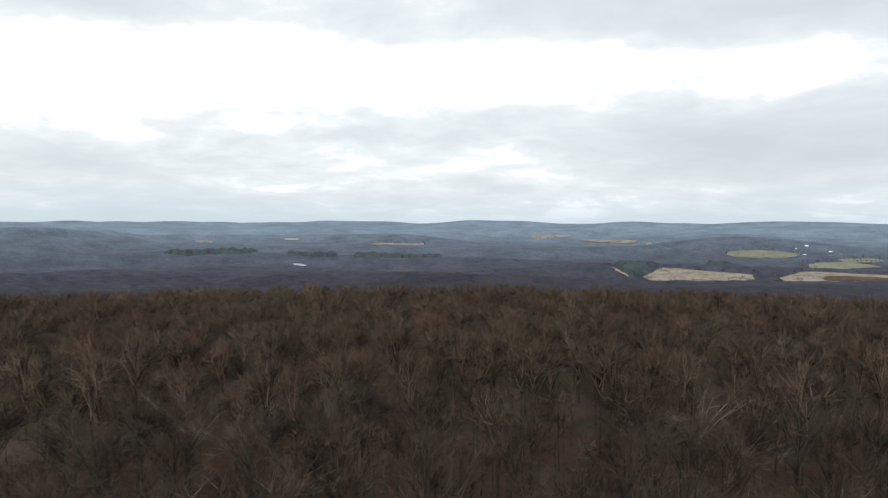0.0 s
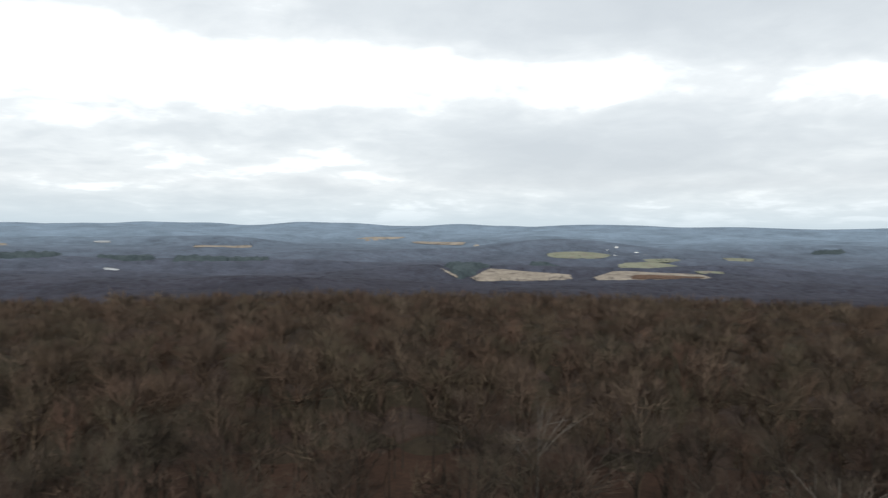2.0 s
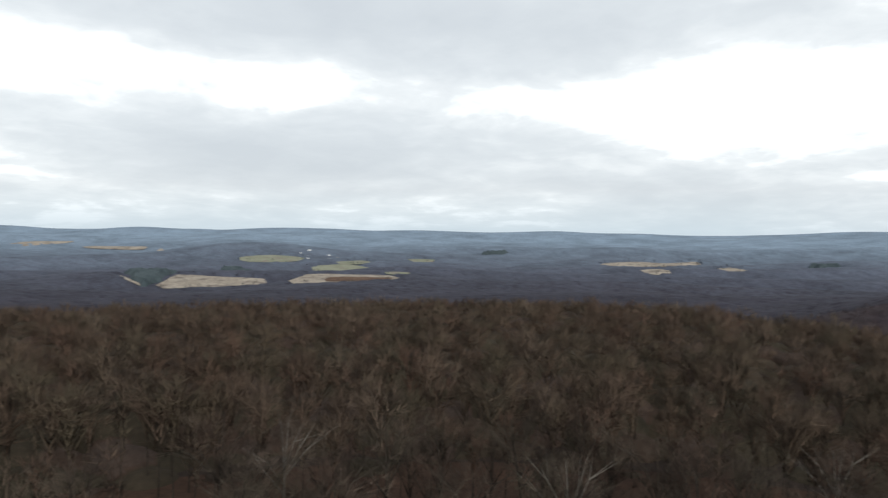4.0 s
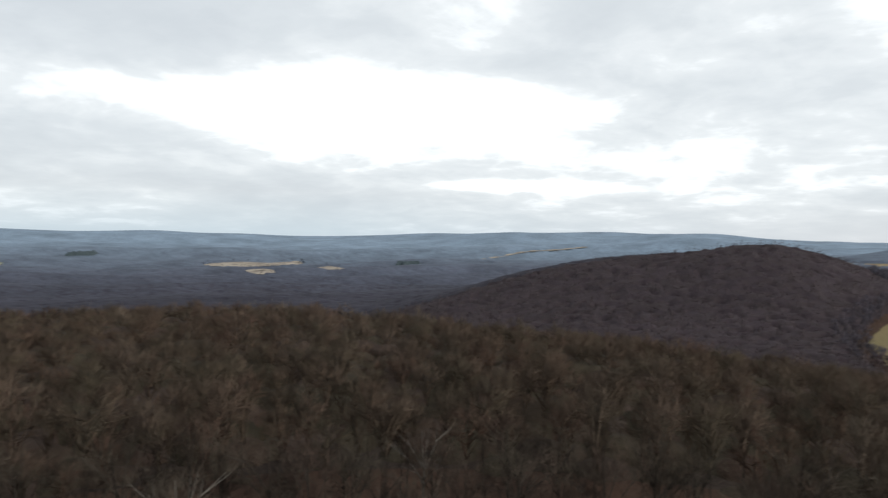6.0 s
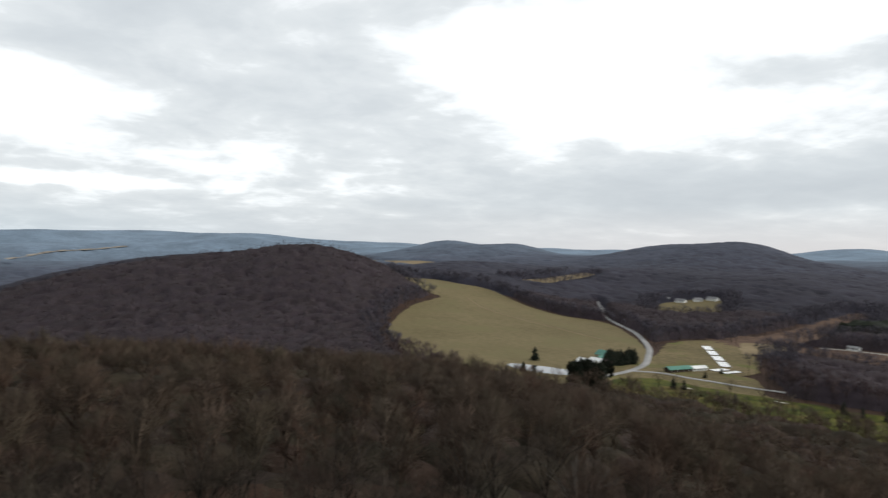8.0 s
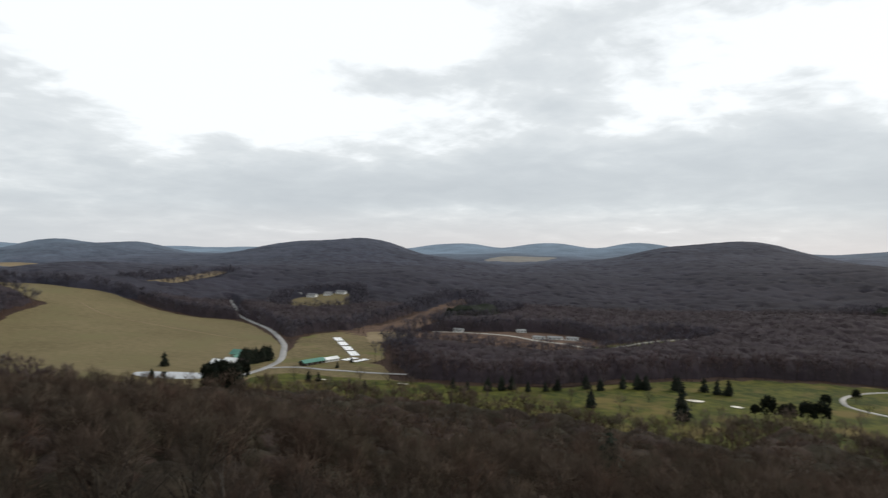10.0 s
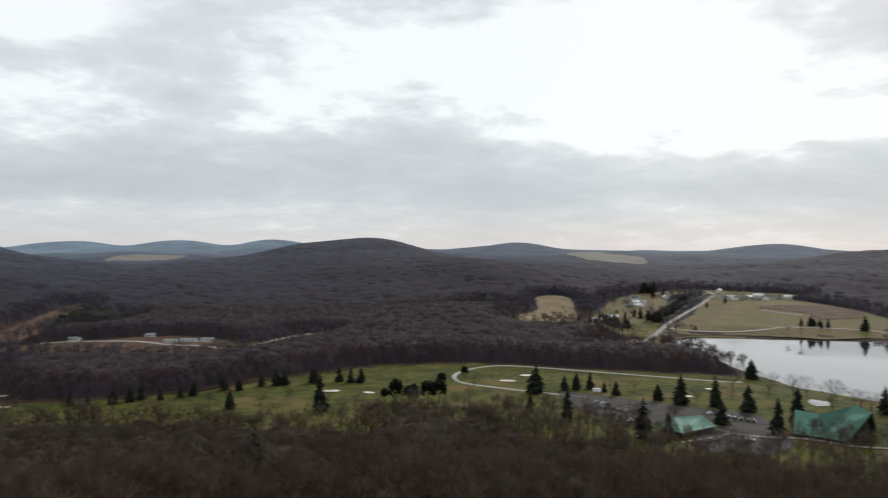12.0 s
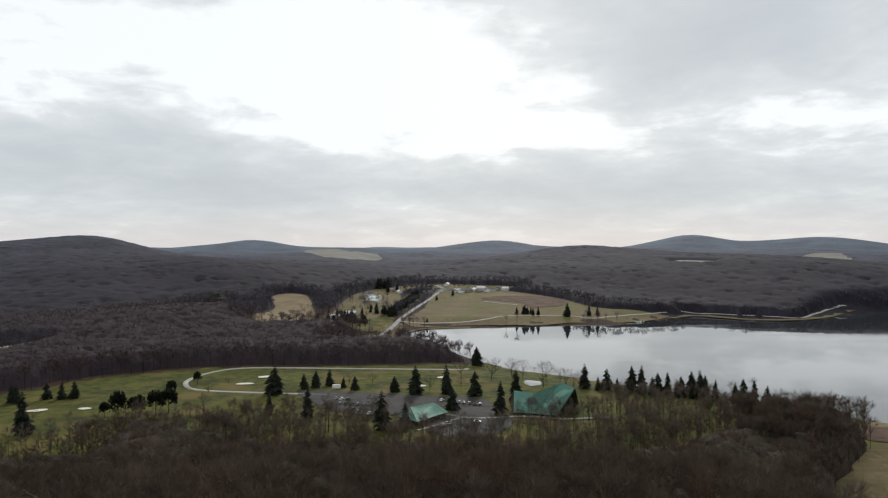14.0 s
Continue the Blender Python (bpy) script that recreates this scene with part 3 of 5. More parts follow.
patch("brush_bank", [(-105, -1195), (-150, -1222), (-200, -1225), (-232, -1190), (-240, -1120), (-215, -1085), (-170, -1068), (-165, -1120), (-130, -1160)], M_BRUSH, "rusty brush on the meadow slope", lift=0.9, ragged=6, keep_trees=True, category="brush")
patch("village_lawn", [(110, -858), (60, -838), (36, -915), (40, -965), (78, -935), (105, -905)], M_LAWN, "green lawn beside the dam road", ragged=3, category="lawn")
patch("village_lawn", [(46, -1050), (40, -1120), (18, -1262), (-8, -1262), (10, -1120), (28, -1020)], M_LAWN, "green roadside lawn on the slope", ragged=3, category="lawn")
patch("garden", [(165, -870), (150, -935), (125, -1000), (116, -1200), (80, -1320), (40, -1310), (30, -1150), (48, -1000), (62, -930), (75, -850)], M_MEADOW, "grassy gardens around houses", ragged=4, category="garden")
patch("hill_village", [(46, -1300), (-39, -1345), (-120, -1330), (-190, -1375), (-170, -1410), (-40, -1420), (40, -1370)], M_MEADOW, "grass plots of a small hillside village", ragged=6, category="garden")
patch("corner_lawn", [(-219, -328), (-262, -398), (-300, -380), (-330, -300), (-300, -150), (-110, -130), (-125, -200), (-165, -268)], M_MEADOW, "rough olive grass by the lake", ragged=4, category="lawn")
patch("corner_brush", [(-228, -352), (-258, -384), (-282, -372), (-276, -350), (-246, -338)], M_BRUSH, "dark red brush by the shore", lift=0.8, ragged=6, keep_trees=True, category="brush")
patch("car_park", [(88, -488), (42, -480), (-4, -466), (-38, -458), (-44, -430), (-18, -436), (6, -420), (37, -412), (60, -430), (76, -458)], M_LOT,
      "grey asphalt car park", lift=0.75, step=7, ragged=4, category="car park")
patch("forecourt", [(-4, -398), (-14, -410), (-24, -432), (-42, -432), (-52, -392), (-30, -360), (-4, -368)], M_LOT, "grey asphalt forecourt beside the lodge", lift=0.75, step=7, category="car park")
patch("gravel_yard", [(640, -530), (600, -600), (540, -650), (440, -620), (405, -560), (430, -500), (520, -475), (585, -485)], M_BRUSH, "brown scrubby yard among woods", ragged=6, category="yard")
patch("park_lawn", [(440, -590), (437, -640), (418, -725), (390, -700), (395, -640), (405, -595)], M_LAWN, "narrow green lawn among woods", ragged=3, category="lawn")
for pts in ([(28, -842), (10, -872), (-14, -901), (-66, -911)],):
    ribbon("shore", pts, 6, M_MEADOW, "grassy shore bank", lift=0.5, category="bank")

ribbon("shore", [(-364, -1008), (-411, -1038), (-440, -1012), (-469, -981), (-520, -971), (-589, -1005), (-667, -1077), (-700, -1088)], 14, M_MEADOW, "tan grassy shore bank below the woods", lift=0.4, category="bank")
# fields of the far valley and hills
for pts in ([(555, 1925), (600, 2030), (640, 2085), (728, 2030), (842, 1952), (822, 1895)], [(885, 1850), (942, 1930), (1015, 1950), (1110, 1870), (1183, 1814), (1116, 1700)],
            [(-1121, 3231), (-1061, 3275), (-1039, 3209), (-1098, 3165)], [(-321, 3175), (-200, 3190), (-93, 3212), (-92, 3172), (-317, 3125)],
            [(700, 3518), (916, 3390), (894, 3349), (679, 3412)], [(345, 3590), (450, 3640), (547, 3640), (664, 3646), (540, 3581)], [(956, 3332), (937, 3153), (875, 3179)],
            [(2212, 1873), (2368, 1815), (2680, 1751), (2446, 1604), (2257, 1711)], [(2043, 1558), (2106, 1516), (2068, 1454), (2014, 1504)], [(2414, 1490), (2450, 1409), (2252, 1274), (2199, 1348)],
            [(2566, -318), (2285, -512), (2212, -441), (2483, -357)],
            [(1227, -413), (1388, -629), (1350, -634), (1207, -447)]):
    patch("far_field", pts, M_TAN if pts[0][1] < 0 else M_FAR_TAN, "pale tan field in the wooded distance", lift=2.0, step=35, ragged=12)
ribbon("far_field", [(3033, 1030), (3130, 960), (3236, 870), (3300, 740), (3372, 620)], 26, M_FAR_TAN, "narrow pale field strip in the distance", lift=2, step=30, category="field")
for pts in ([(1072, 2710), (1222, 2679), (1292, 2601), (1199, 2537), (1071, 2625)], [(1247, 2429), (1352, 2415), (1413, 2282), (1281, 2202), (1203, 2333)],
            [(1360, 2465), (1525, 2539), (1477, 2386), (1356, 2403)], [(1709, 2470), (1795, 2407), (1750, 2355), (1688, 2412)], [(1211, 1890), (1275, 1846), (1251, 1806), (1194, 1844)],
            [(2087, -2151), (2136, -2380), (1995, -2484), (1830, -2205), (1968, -2058)], [(592, -3731), (419, -3900), (188, -3102), (209, -2780), (409, -2935)],
            [(-625, -1679), (-674, -1583), (-625, -1526), (-585, -1591)], [(-1300, -2380), (-1560, -2812), (-1700, -2801), (-1463, -2350)], [(478, -3102), (325, -3774), (158, -3166), (240, -3002)]):
    patch("far_pasture", pts, M_HAZE_GRASS if pts[0][1] > 0 else M_HAZE_TAN, "haze-paled winter pasture in the wooded distance", lift=2.0, step=35, ragged=12)
patch("far_brush", [(965, 1812), (1010, 1868), (1090, 1806), (1150, 1745), (1098, 1722), (1020, 1770)], M_BRUSH, "rusty brush inside a far field", lift=3.0, step=25, ragged=14, keep_trees=True, category="brush")
ribbon("far_track", [(512, 1960), (478, 2120), (500, 2380), (523, 2650)], 13, M_FAR_TAN, "pale strip along a far wood edge", lift=2.0, step=30, category="track")
HEDGES = [o for o in CLEARINGS if 1700 < math.hypot(*o[0]) < 3300 and o[0][1] > 900]
patch("far_pond", [(-754, 3384), (-690, 3397), (-681, 3351), (-746, 3349)], M_WATER, "pale pond in distant woods", lift=2.5, step=30, category="pond")
patch("far_pond", [(-525, 2497), (-506, 2501), (-458, 2446), (-503, 2425)], M_WATER, "pale pond in distant woods", lift=2.5, step=30, category="pond")


def stand(points, label, mat):
    """A far stand of pines: a dark crumpled canopy that falls to the ground at its edge."""
    ob = patch("pine_stand", points, mat, label, lift=0.0, step=13, ragged=26, category="pines")
    me = ob.data
    n = len(me.vertices)
    co = np.empty(n * 3, np.float32)
    me.vertices.foreach_get("co", co)
    co = co.reshape(-1, 3)
    d = edge_distance(co[:, 0], co[:, 1], CLEARINGS[-1])
    co[:, 2] += np.where(d < -3, 15 + 2.6 * np.random.default_rng(5).normal(size=n), -1.0)
    me.vertices.foreach_set("co", co.ravel())
    me.polygons.foreach_set("use_smooth", np.zeros(len(me.polygons), bool))
    me.update()
    tagged(ob, kind="stuff")


for pts in ([(560, 2330), (640, 2440), (760, 2480), (700, 2300), (560, 1985), (500, 1990)], [(-600, 2740), (-560, 2860), (-430, 2820), (-400, 2640), (-480, 2600)],
            [(-320, 2560), (-300, 2660), (-60, 2720), (0, 2640), (-120, 2560)], [(-980, 2560), (-960, 2640), (-740, 2740), (-720, 2650)],
            [(900, 2420), (930, 2520), (1010, 2420), (1000, 2290)], [(2110, 2462), (2140, 2490), (2235, 2456), (2215, 2425)], [(2515, 1205), (2548, 1218), (2585, 1140), (2550, 1125)],
            [(712, -640), (690, -690), (730, -772), (765, -740), (760, -690)], [(300, -1060), (340, -1090), (310, -1120), (275, -1090)]):
    stand(pts, "dark stand of pines among bare woods", M_PINE_HAZE if pts[0][1] > 0 else M_NEEDLE)

# roads
ribbon("road", [(1079, -507), (985, -470), (922, -440), (847, -420), (758, -400), (660, -361), (602, -328), (560, -300), (530, -268), (507, -233), (490, -215)], 6.0, M_ROAD,
       "pale asphalt country road curving round the pasture")
ribbon("road", [(532, -272), (527, -288), (516, -299), (500, -305), (487, -314), (460, -330), (440, -346)], 5, M_ROAD, "narrow asphalt lane past the farm")
ribbon("road", [(-38, -578), (-29, -569), (21, -573), (68, -578), (116, -583), (153, -582), (171, -562), (178, -533), (173, -511), (159, -494), (121, -484), (88, -478), (66, -474)],
       3.8, M_PATH, "pale golf course drive looping round the greens")
ribbon("road", [(66, -735), (56, -770), (50, -806), (30, -916), (0, -1100), (-30, -1256), (-47, -1336), (-30, -1400)], 6, M_ROAD, "straight pale road across the dam and uphill")
ribbon("road", [(28, -925), (-44, -936), (-92, -956), (-126, -980), (-206, -984), (-250, -972), (-308, -1004), (-372, -1044)], 5, M_PATH, "pale lakeside drive along the meadow")
ribbon("road", [(-400, -1060), (-440, -1035), (-485, -1000), (-540, -985), (-588, -1022), (-657, -1086), (-690, -1095)], 5, M_PATH, "pale lakeside track below the woods")
ribbon("road", [(640, -552), (620, -572), (580, -592), (549, -597), (508, -590), (474, -594), (436, -588), (424, -600), (426, -651), (422, -699), (403, -740)], 6, M_PATH, "pale track winding through the yard")
ribbon("footpath", [(-14, -412), (-22, -405), (-34, -402), (-60, -405), (-80, -398), (-110, -400)], 2.2, M_PATH, "pale concrete footpath between the lodges", lift=0.95, category="path")
ribbon("footpath", [(-22, -405), (-10, -390), (4, -376)], 2.0, M_PATH, "pale concrete footpath beside the lodge", lift=0.95, category="path")
ribbon("pasture_track", [(700, -330), (800, -300), (900, -262), (980, -255)], 2.5, M_TAN, "faint worn track across the pasture", lift=0.6, category="path")
for x, y, a, b, turn in ((240, -434, 6.5, 4, 20), (213, -438, 4.5, 3, 0), (131, -514, 7, 3.5, 10), (122, -542, 6, 4, 40), (1, -501, 3.5, 3, 0), (-15, -533, 4, 3, 30),
                         (462, -280, 5, 1.6, 30), (410, -318, 5, 1.6, 25)):
    c, s = math.cos(radians(turn)), math.sin(radians(turn))
    patch("bunker", [(x + c * a * math.cos(k) - s * b * math.sin(k), y + s * a * math.cos(k) + c * b * math.sin(k)) for k in np.arange(8) * math.pi / 4], M_SAND,
          "white sand bunker in the golf lawn", lift=0.9, step=2.5, ragged=1.0, keep_trees=True, category="bunker")
patch("farm_pond", [(560, -178), (545, -172), (520, -190), (512, -212), (525, -222), (545, -205)], M_WATER, "bright farm pond below the pasture", lift=0.8, step=6, category="pond")
patch("small_pond", [(-75, -509), (-79, -519), (-88, -515), (-86, -499), (-78, -496)], M_WATER, "small golf pond beside the lake", lift=0.8, step=5, category="pond")

# Grey-blue strip of unknown make on the meadow; gravel is a stand-in
ribbon("shore", [(-107, -1152), (-127, -1128), (-155, -1102)], 8, M_GRAVEL, "pale grey strip on the meadow, drawn as gravel", lift=0.9, category="gravel")
ribbon("road", [(520, -600), (510, -612), (496, -622), (480, -626)], 9, M_GRAVEL, "grey gravel yard between long sheds", lift=0.75, category="yard")

# ---------------------------------------------------------------- bare trees
def splinters(rng, count, width, top, spread, deep, limbs=9, reach=2.8):
    """A bare crown: short twig blades filling a lumpy vase, each growing up and outwards."""
    heads = rng.normal(size=(limbs, 3))
    heads[:, 2] = np.abs(heads[:, 2]) * 0.8
    heads /= np.linalg.norm(heads, axis=1)[:, None]
    d = heads[rng.integers(0, limbs, count)] + rng.normal(size=(count, 3)) * 0.42
    d /= np.linalg.norm(d, axis=1)[:, None]
    d[:, 2] = np.where(d[:, 2] < -0.35, -d[:, 2], d[:, 2])
    u = rng.uniform(0.05, 1.0, count)[:, None] ** 0.34
    tip = np.array([0, 0, top - deep]) + d * np.array([spread, spread, deep]) * u
    grow = d * np.array([0.75, 0.75, 0.3]) + np.array([0, 0, 0.7]) + rng.normal(size=(count, 3)) * 0.32
    grow /= np.linalg.norm(grow, axis=1)[:, None]
    root = tip - grow * reach * rng.uniform(0.6, 1.3, count)[:, None]
    side = np.cross(grow, rng.normal(size=(count, 3)))
    side /= np.linalg.norm(side, axis=1)[:, None] + 1e-9
    w = width * rng.uniform(0.6, 1.4, count)[:, None]
    return np.stack([root - side * w / 2, root + side * w / 2, tip], 1)


def fans(rng, boughs, twigs, width, top, spread, deep, reach, limb=0.2):
    """A broad bare crown: boughs from the fork to a dome, each ending in a brush of fine twigs that grow up and outwards."""
    d = rng.normal(size=(boughs, 3))
    d[:, 2] = np.abs(d[:, 2]) * 1.1 - 0.12
    d /= np.linalg.norm(d, axis=1)[:, None]
    u = rng.uniform(0.5, 0.88, boughs)[:, None]
    end = np.array([0, 0, top - deep]) + d * np.array([spread, spread, deep]) * u
    fork = np.array([0, 0, top - 2.0 * deep]) + rng.normal(size=(boughs, 3)) * 0.3
    fork[:, 2] += rng.uniform(0, deep, boughs)
    along = end - fork
    side = np.cross(along, rng.normal(size=(boughs, 3)))
    side /= np.linalg.norm(side, axis=1)[:, None] + 1e-9
    blades = [np.stack([fork - side * limb / 2, fork + side * limb / 2, end], 1)]
    root, out = np.repeat(end, twigs, 0), np.repeat(d, twigs, 0)
    n = len(root)
    root = root - out * rng.uniform(0, 1.2, n)[:, None] + rng.normal(size=(n, 3)) * 0.25
    grow = out * np.array([0.85, 0.85, 0.5]) + np.array([0, 0, 0.5]) + rng.normal(size=(n, 3)) * 0.42
    grow /= np.linalg.norm(grow, axis=1)[:, None]
    tip = root + grow * reach * rng.uniform(0.5, 1.3, n)[:, None]
    side = np.cross(grow, rng.normal(size=(n, 3)))
    side /= np.linalg.norm(side, axis=1)[:, None] + 1e-9
    w = width * rng.uniform(0.6, 1.4, n)[:, None]
    blades.append(np.stack([root - side * w / 2, root + side * w / 2, tip], 1))
    return np.concatenate(blades)


def scatter(i, j, k):
    """A fixed random number between 0 and 1 for every square of the plan."""
    h = np.sin(i * 127.1 + j * 311.7 + k * 74.7) * 43758.5453
    return h - np.floor(h)


SPACING = 9.4


def crown_field(x, y, spacing):
    """Height of the rounded crowns over the plan, 0 to about 1.1, and the tone of the tree that stands there."""
    i, j = np.floor(x / spacing), np.floor(y / spacing)
    best, tone = np.zeros(np.shape(x)), np.zeros(np.shape(x))
    for di in (-1, 0, 1):
        for dj in (-1, 0, 1):
            ci, cj = i + di, j + dj
            sx = (ci + 0.5 + 0.84 * (scatter(ci, cj, 1) - 0.5)) * spacing
            sy = (cj + 0.5 + 0.84 * (scatter(ci, cj, 2) - 0.5)) * spacing
            size = 0.78 + 0.42 * scatter(ci, cj, 3)
            d = ((x - sx) ** 2 + (y - sy) ** 2) / (0.70 * spacing * size) ** 2
            h = np.where(d < 1, size * (0.52 + 0.48 * np.sqrt(np.maximum(1 - d, 0))), 0.0)
            tone = np.where(h > best, scatter(ci, cj, 4), tone)
            best = np.maximum(best, h)
    return best, tone


def canopy(name, r0, r1, turn, mat, label, rng, low, high, rise=0, edge=4.0, spacing=SPACING, stretch=1.4):
    """The closed canopy of woods: one sheet of rounded crowns over the land, sunk under the ground at clearings, roads and water."""
    step = math.radians(turn)
    rings = np.geomspace(r0, r1, int(math.log(r1 / r0) / (step * stretch)))
    arms = np.radians(np.arange(-41, 223, turn))
    rr, aa = np.meshgrid(rings, arms, indexing="ij")
    rr = rr * (1 + rng.uniform(-0.4, 0.4, rr.shape) * step)
    aa = aa + rng.uniform(-0.4, 0.4, rr.shape) * step
    x, y = HX + rr * np.sin(aa), HY + rr * np.cos(aa)
    fx, fy = x.ravel(), y.ravel()
    open_land = in_any(fx, fy, CLEARINGS, edge) | (edge_distance(fx, fy, LAKE) < max(6.0, edge))
    for line, width in LINES:
        lo, hi = line.min(0) - width - 9, line.max(0) + width + 9
        k = np.nonzero((fx > lo[0]) & (fx < hi[0]) & (fy > lo[1]) & (fy < hi[1]))[0]
        for px, py in line[::2]:
            open_land[k] |= (fx[k] - px) ** 2 + (fy[k] - py) ** 2 < (width / 2 + 6) ** 2
    dome, tone = crown_field(fx, fy, spacing)
    z = ground(fx, fy)
    full = (low + high * dome) * (1.0 - smooth(2600, 3850, rr.ravel()))
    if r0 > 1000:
        tone = haze_tone(fx, fy, tone)
    if r0 < 2000:  # the crowns come down towards open land
        for more, part_of in ((14, 0.75), (9, 0.55), (4, 0.3)):
            full = np.where(in_any(fx, fy, CLEARINGS, edge + more), np.minimum(full, part_of * (low + high)), full)
    z = np.where(open_land, z - 3.0, z + full)
    n = len(arms)
    z = z.reshape(rr.shape)
    if rise:  # thins out among the single trees at its inner rim
        z -= np.clip(1 - (rr - r0) / rise, 0, 1) * (low + high + 2)
    z[0], z[-1] = ground(x[0], y[0]) - 1.0, ground(x[-1], y[-1]) - 1.0
    z = z.ravel()
    i, j = np.meshgrid(np.arange(len(rings) - 1), np.arange(n - 1), indexing="ij")
    f = np.stack([i * n + j + 1, (i + 1) * n + j + 1, (i + 1) * n + j, i * n + j], -1).reshape(-1, 4)
    ob = tagged(new(name, raw_mesh(name, np.column_stack([fx, fy, z]), f, mat, True)), label, "woods", kind="stuff")
    ob.data.attributes.new("tint", "FLOAT", "POINT").data.foreach_set("value", tone.astype(np.float32))


def stems(rng, width, top, crossed=True):
    """A trunk as a slim three-sided spike, or as two crossed blades for far trees."""
    lean = rng.normal(size=2) * 0.4
    tip = np.array([lean[0], lean[1], top])
    if crossed:
        a = rng.uniform(0, math.pi)
        return np.array([[[width / 2 * math.cos(a + k), width / 2 * math.sin(a + k), -0.5], [-width / 2 * math.cos(a + k), -width / 2 * math.sin(a + k), -0.5], tip] for k in (0, math.pi / 2)])
    ring = [np.array([width / 2 * math.cos(k), width / 2 * math.sin(k), -0.5]) for k in (0, 2.094, 4.189)]
    return np.array([[ring[i], ring[(i + 1) % 3], tip] for i in range(3)])


def in_any(x, y, outlines, margin=0.0):
    hit = np.zeros(len(x), bool)
    for o in outlines:
        q = np.array(o)
        near = (x > q[:, 0].min() - margin) & (x < q[:, 0].max() + margin) & (y > q[:, 1].min() - margin) & (y < q[:, 1].max() + margin)
        if near.any():
            i = np.nonzero(near)[0]
            hit[i] |= edge_distance(x[i], y[i], [tuple(p) for p in o]) < margin
    return hit


def tree_sites(r0, r1, rng, margin):
    """Woodland tree sites between two distances from the hill, off the clearings, roads and water."""
    n = int(r1 / SPACING) + 2
    ci, cj = [g.ravel() for g in np.meshgrid(np.arange(-n, n + 1) + math.floor(HX / SPACING), np.arange(-n, n + 1) + math.floor(HY / SPACING))]
    x = (ci + 0.5 + 0.84 * (scatter(ci, cj, 1) - 0.5)) * SPACING
    y = (cj + 0.5 + 0.84 * (scatter(ci, cj, 2) - 0.5)) * SPACING
    r, a = polar(x, y)
    keep = (r >= r0) & (r < r1) & (a > -38) & (a < 220)
    x, y = x[keep], y[keep]
    x, y = (lambda k: (x[k], y[k]))(~in_any(x, y, CLEARINGS, margin))
    x, y = (lambda k: (x[k], y[k]))(edge_distance(x, y, LAKE) > 4)
    for line, width in LINES:
        d = np.full(len(x), 1e9)
        box_hit = (x > line[:, 0].min() - 15) & (x < line[:, 0].max() + 15) & (y > line[:, 1].min() - 15) & (y < line[:, 1].max() + 15)
        i = np.nonzero(box_hit)[0]
        for px, py in line:
            d[i] = np.minimum(d[i], (x[i] - px) ** 2 + (y[i] - py) ** 2)
        k = d > (width / 2 + 3.5) ** 2
        x, y = x[k], y[k]
    return x, y


def plant(name, x, y, rng, crowns, trunks, twig, bark, label, size=(0.8, 1.2)):
    """All the woodland trees of one belt, joined: crowns in one mesh, their trunks in another under it."""
    n = len(x)
    z = ground(x, y)
    ci, cj = np.floor(x / SPACING), np.floor(y / SPACING)
    s = size[0] + (size[1] - size[0]) * scatter(ci, cj, 3)
    tone = scatter(ci, cj, 4)
    turn = rng.uniform(0, 2 * math.pi, n)
    which = rng.integers(0, len(crowns), n)

    def lay(templates):
        out = []
        for k, tpl in enumerate(templates):
            i = np.nonzero(which == k)[0]
            c, d = np.cos(turn[i])[:, None, None], np.sin(turn[i])[:, None, None]
            px, py = tpl[None, :, :, 0], tpl[None, :, :, 1]
            sc = s[i][:, None, None]
            q = np.stack([(px * c - py * d) * sc + x[i][:, None, None], (px * d + py * c) * sc + y[i][:, None, None], tpl[None, :, :, 2] * sc + z[i][:, None, None]], -1)
            out.append(q.reshape(-1, 3))
        return np.concatenate(out)

    v = lay(crowns)
    # which way each blade faces out of its crown
    out = []
    for k, tpl in enumerate(crowns):
        i = np.nonzero(which == k)[0]
        tip = tpl[:, 2]
        mid, half = (tip.max(0) + tip.min(0)) / 2, (tip.max(0) - tip.min(0)) / 2
        o = (tip - mid) / half
        o /= np.linalg.norm(o, axis=1)[:, None] + 1e-6
        c, d = np.cos(turn[i])[:, None], np.sin(turn[i])[:, None]
        q = np.stack([o[None, :, 0] * c - o[None, :, 1] * d, o[None, :, 0] * d + o[None, :, 1] * c, np.broadcast_to(o[None, :, 2], (len(i), len(o)))], -1)
        out.append(np.repeat(q.reshape(-1, 3), 3, axis=0))
    top = new(name, raw_mesh(name, v, np.arange(len(v)).reshape(-1, 3), twig))
    top.data.attributes.new("outwards", "FLOAT_VECTOR", "POINT").data.foreach_set("vector", np.concatenate(out).astype(np.float32).ravel())
    tones = [np.repeat(tone[which == k], len(tpl) * 3) for k, tpl in enumerate(crowns)]
    top.data.attributes.new("tint", "FLOAT", "POINT").data.foreach_set("value", np.concatenate(tones).astype(np.float32))
    tagged(top, label, "woods", kind="stuff")
    if trunks:
        v = lay(trunks)
        ob = new("trunks", raw_mesh("trunks", v, np.arange(len(v)).reshape(-1, 3), bark))
        ob.parent = top
    return top


rng = np.random.default_rng(11)


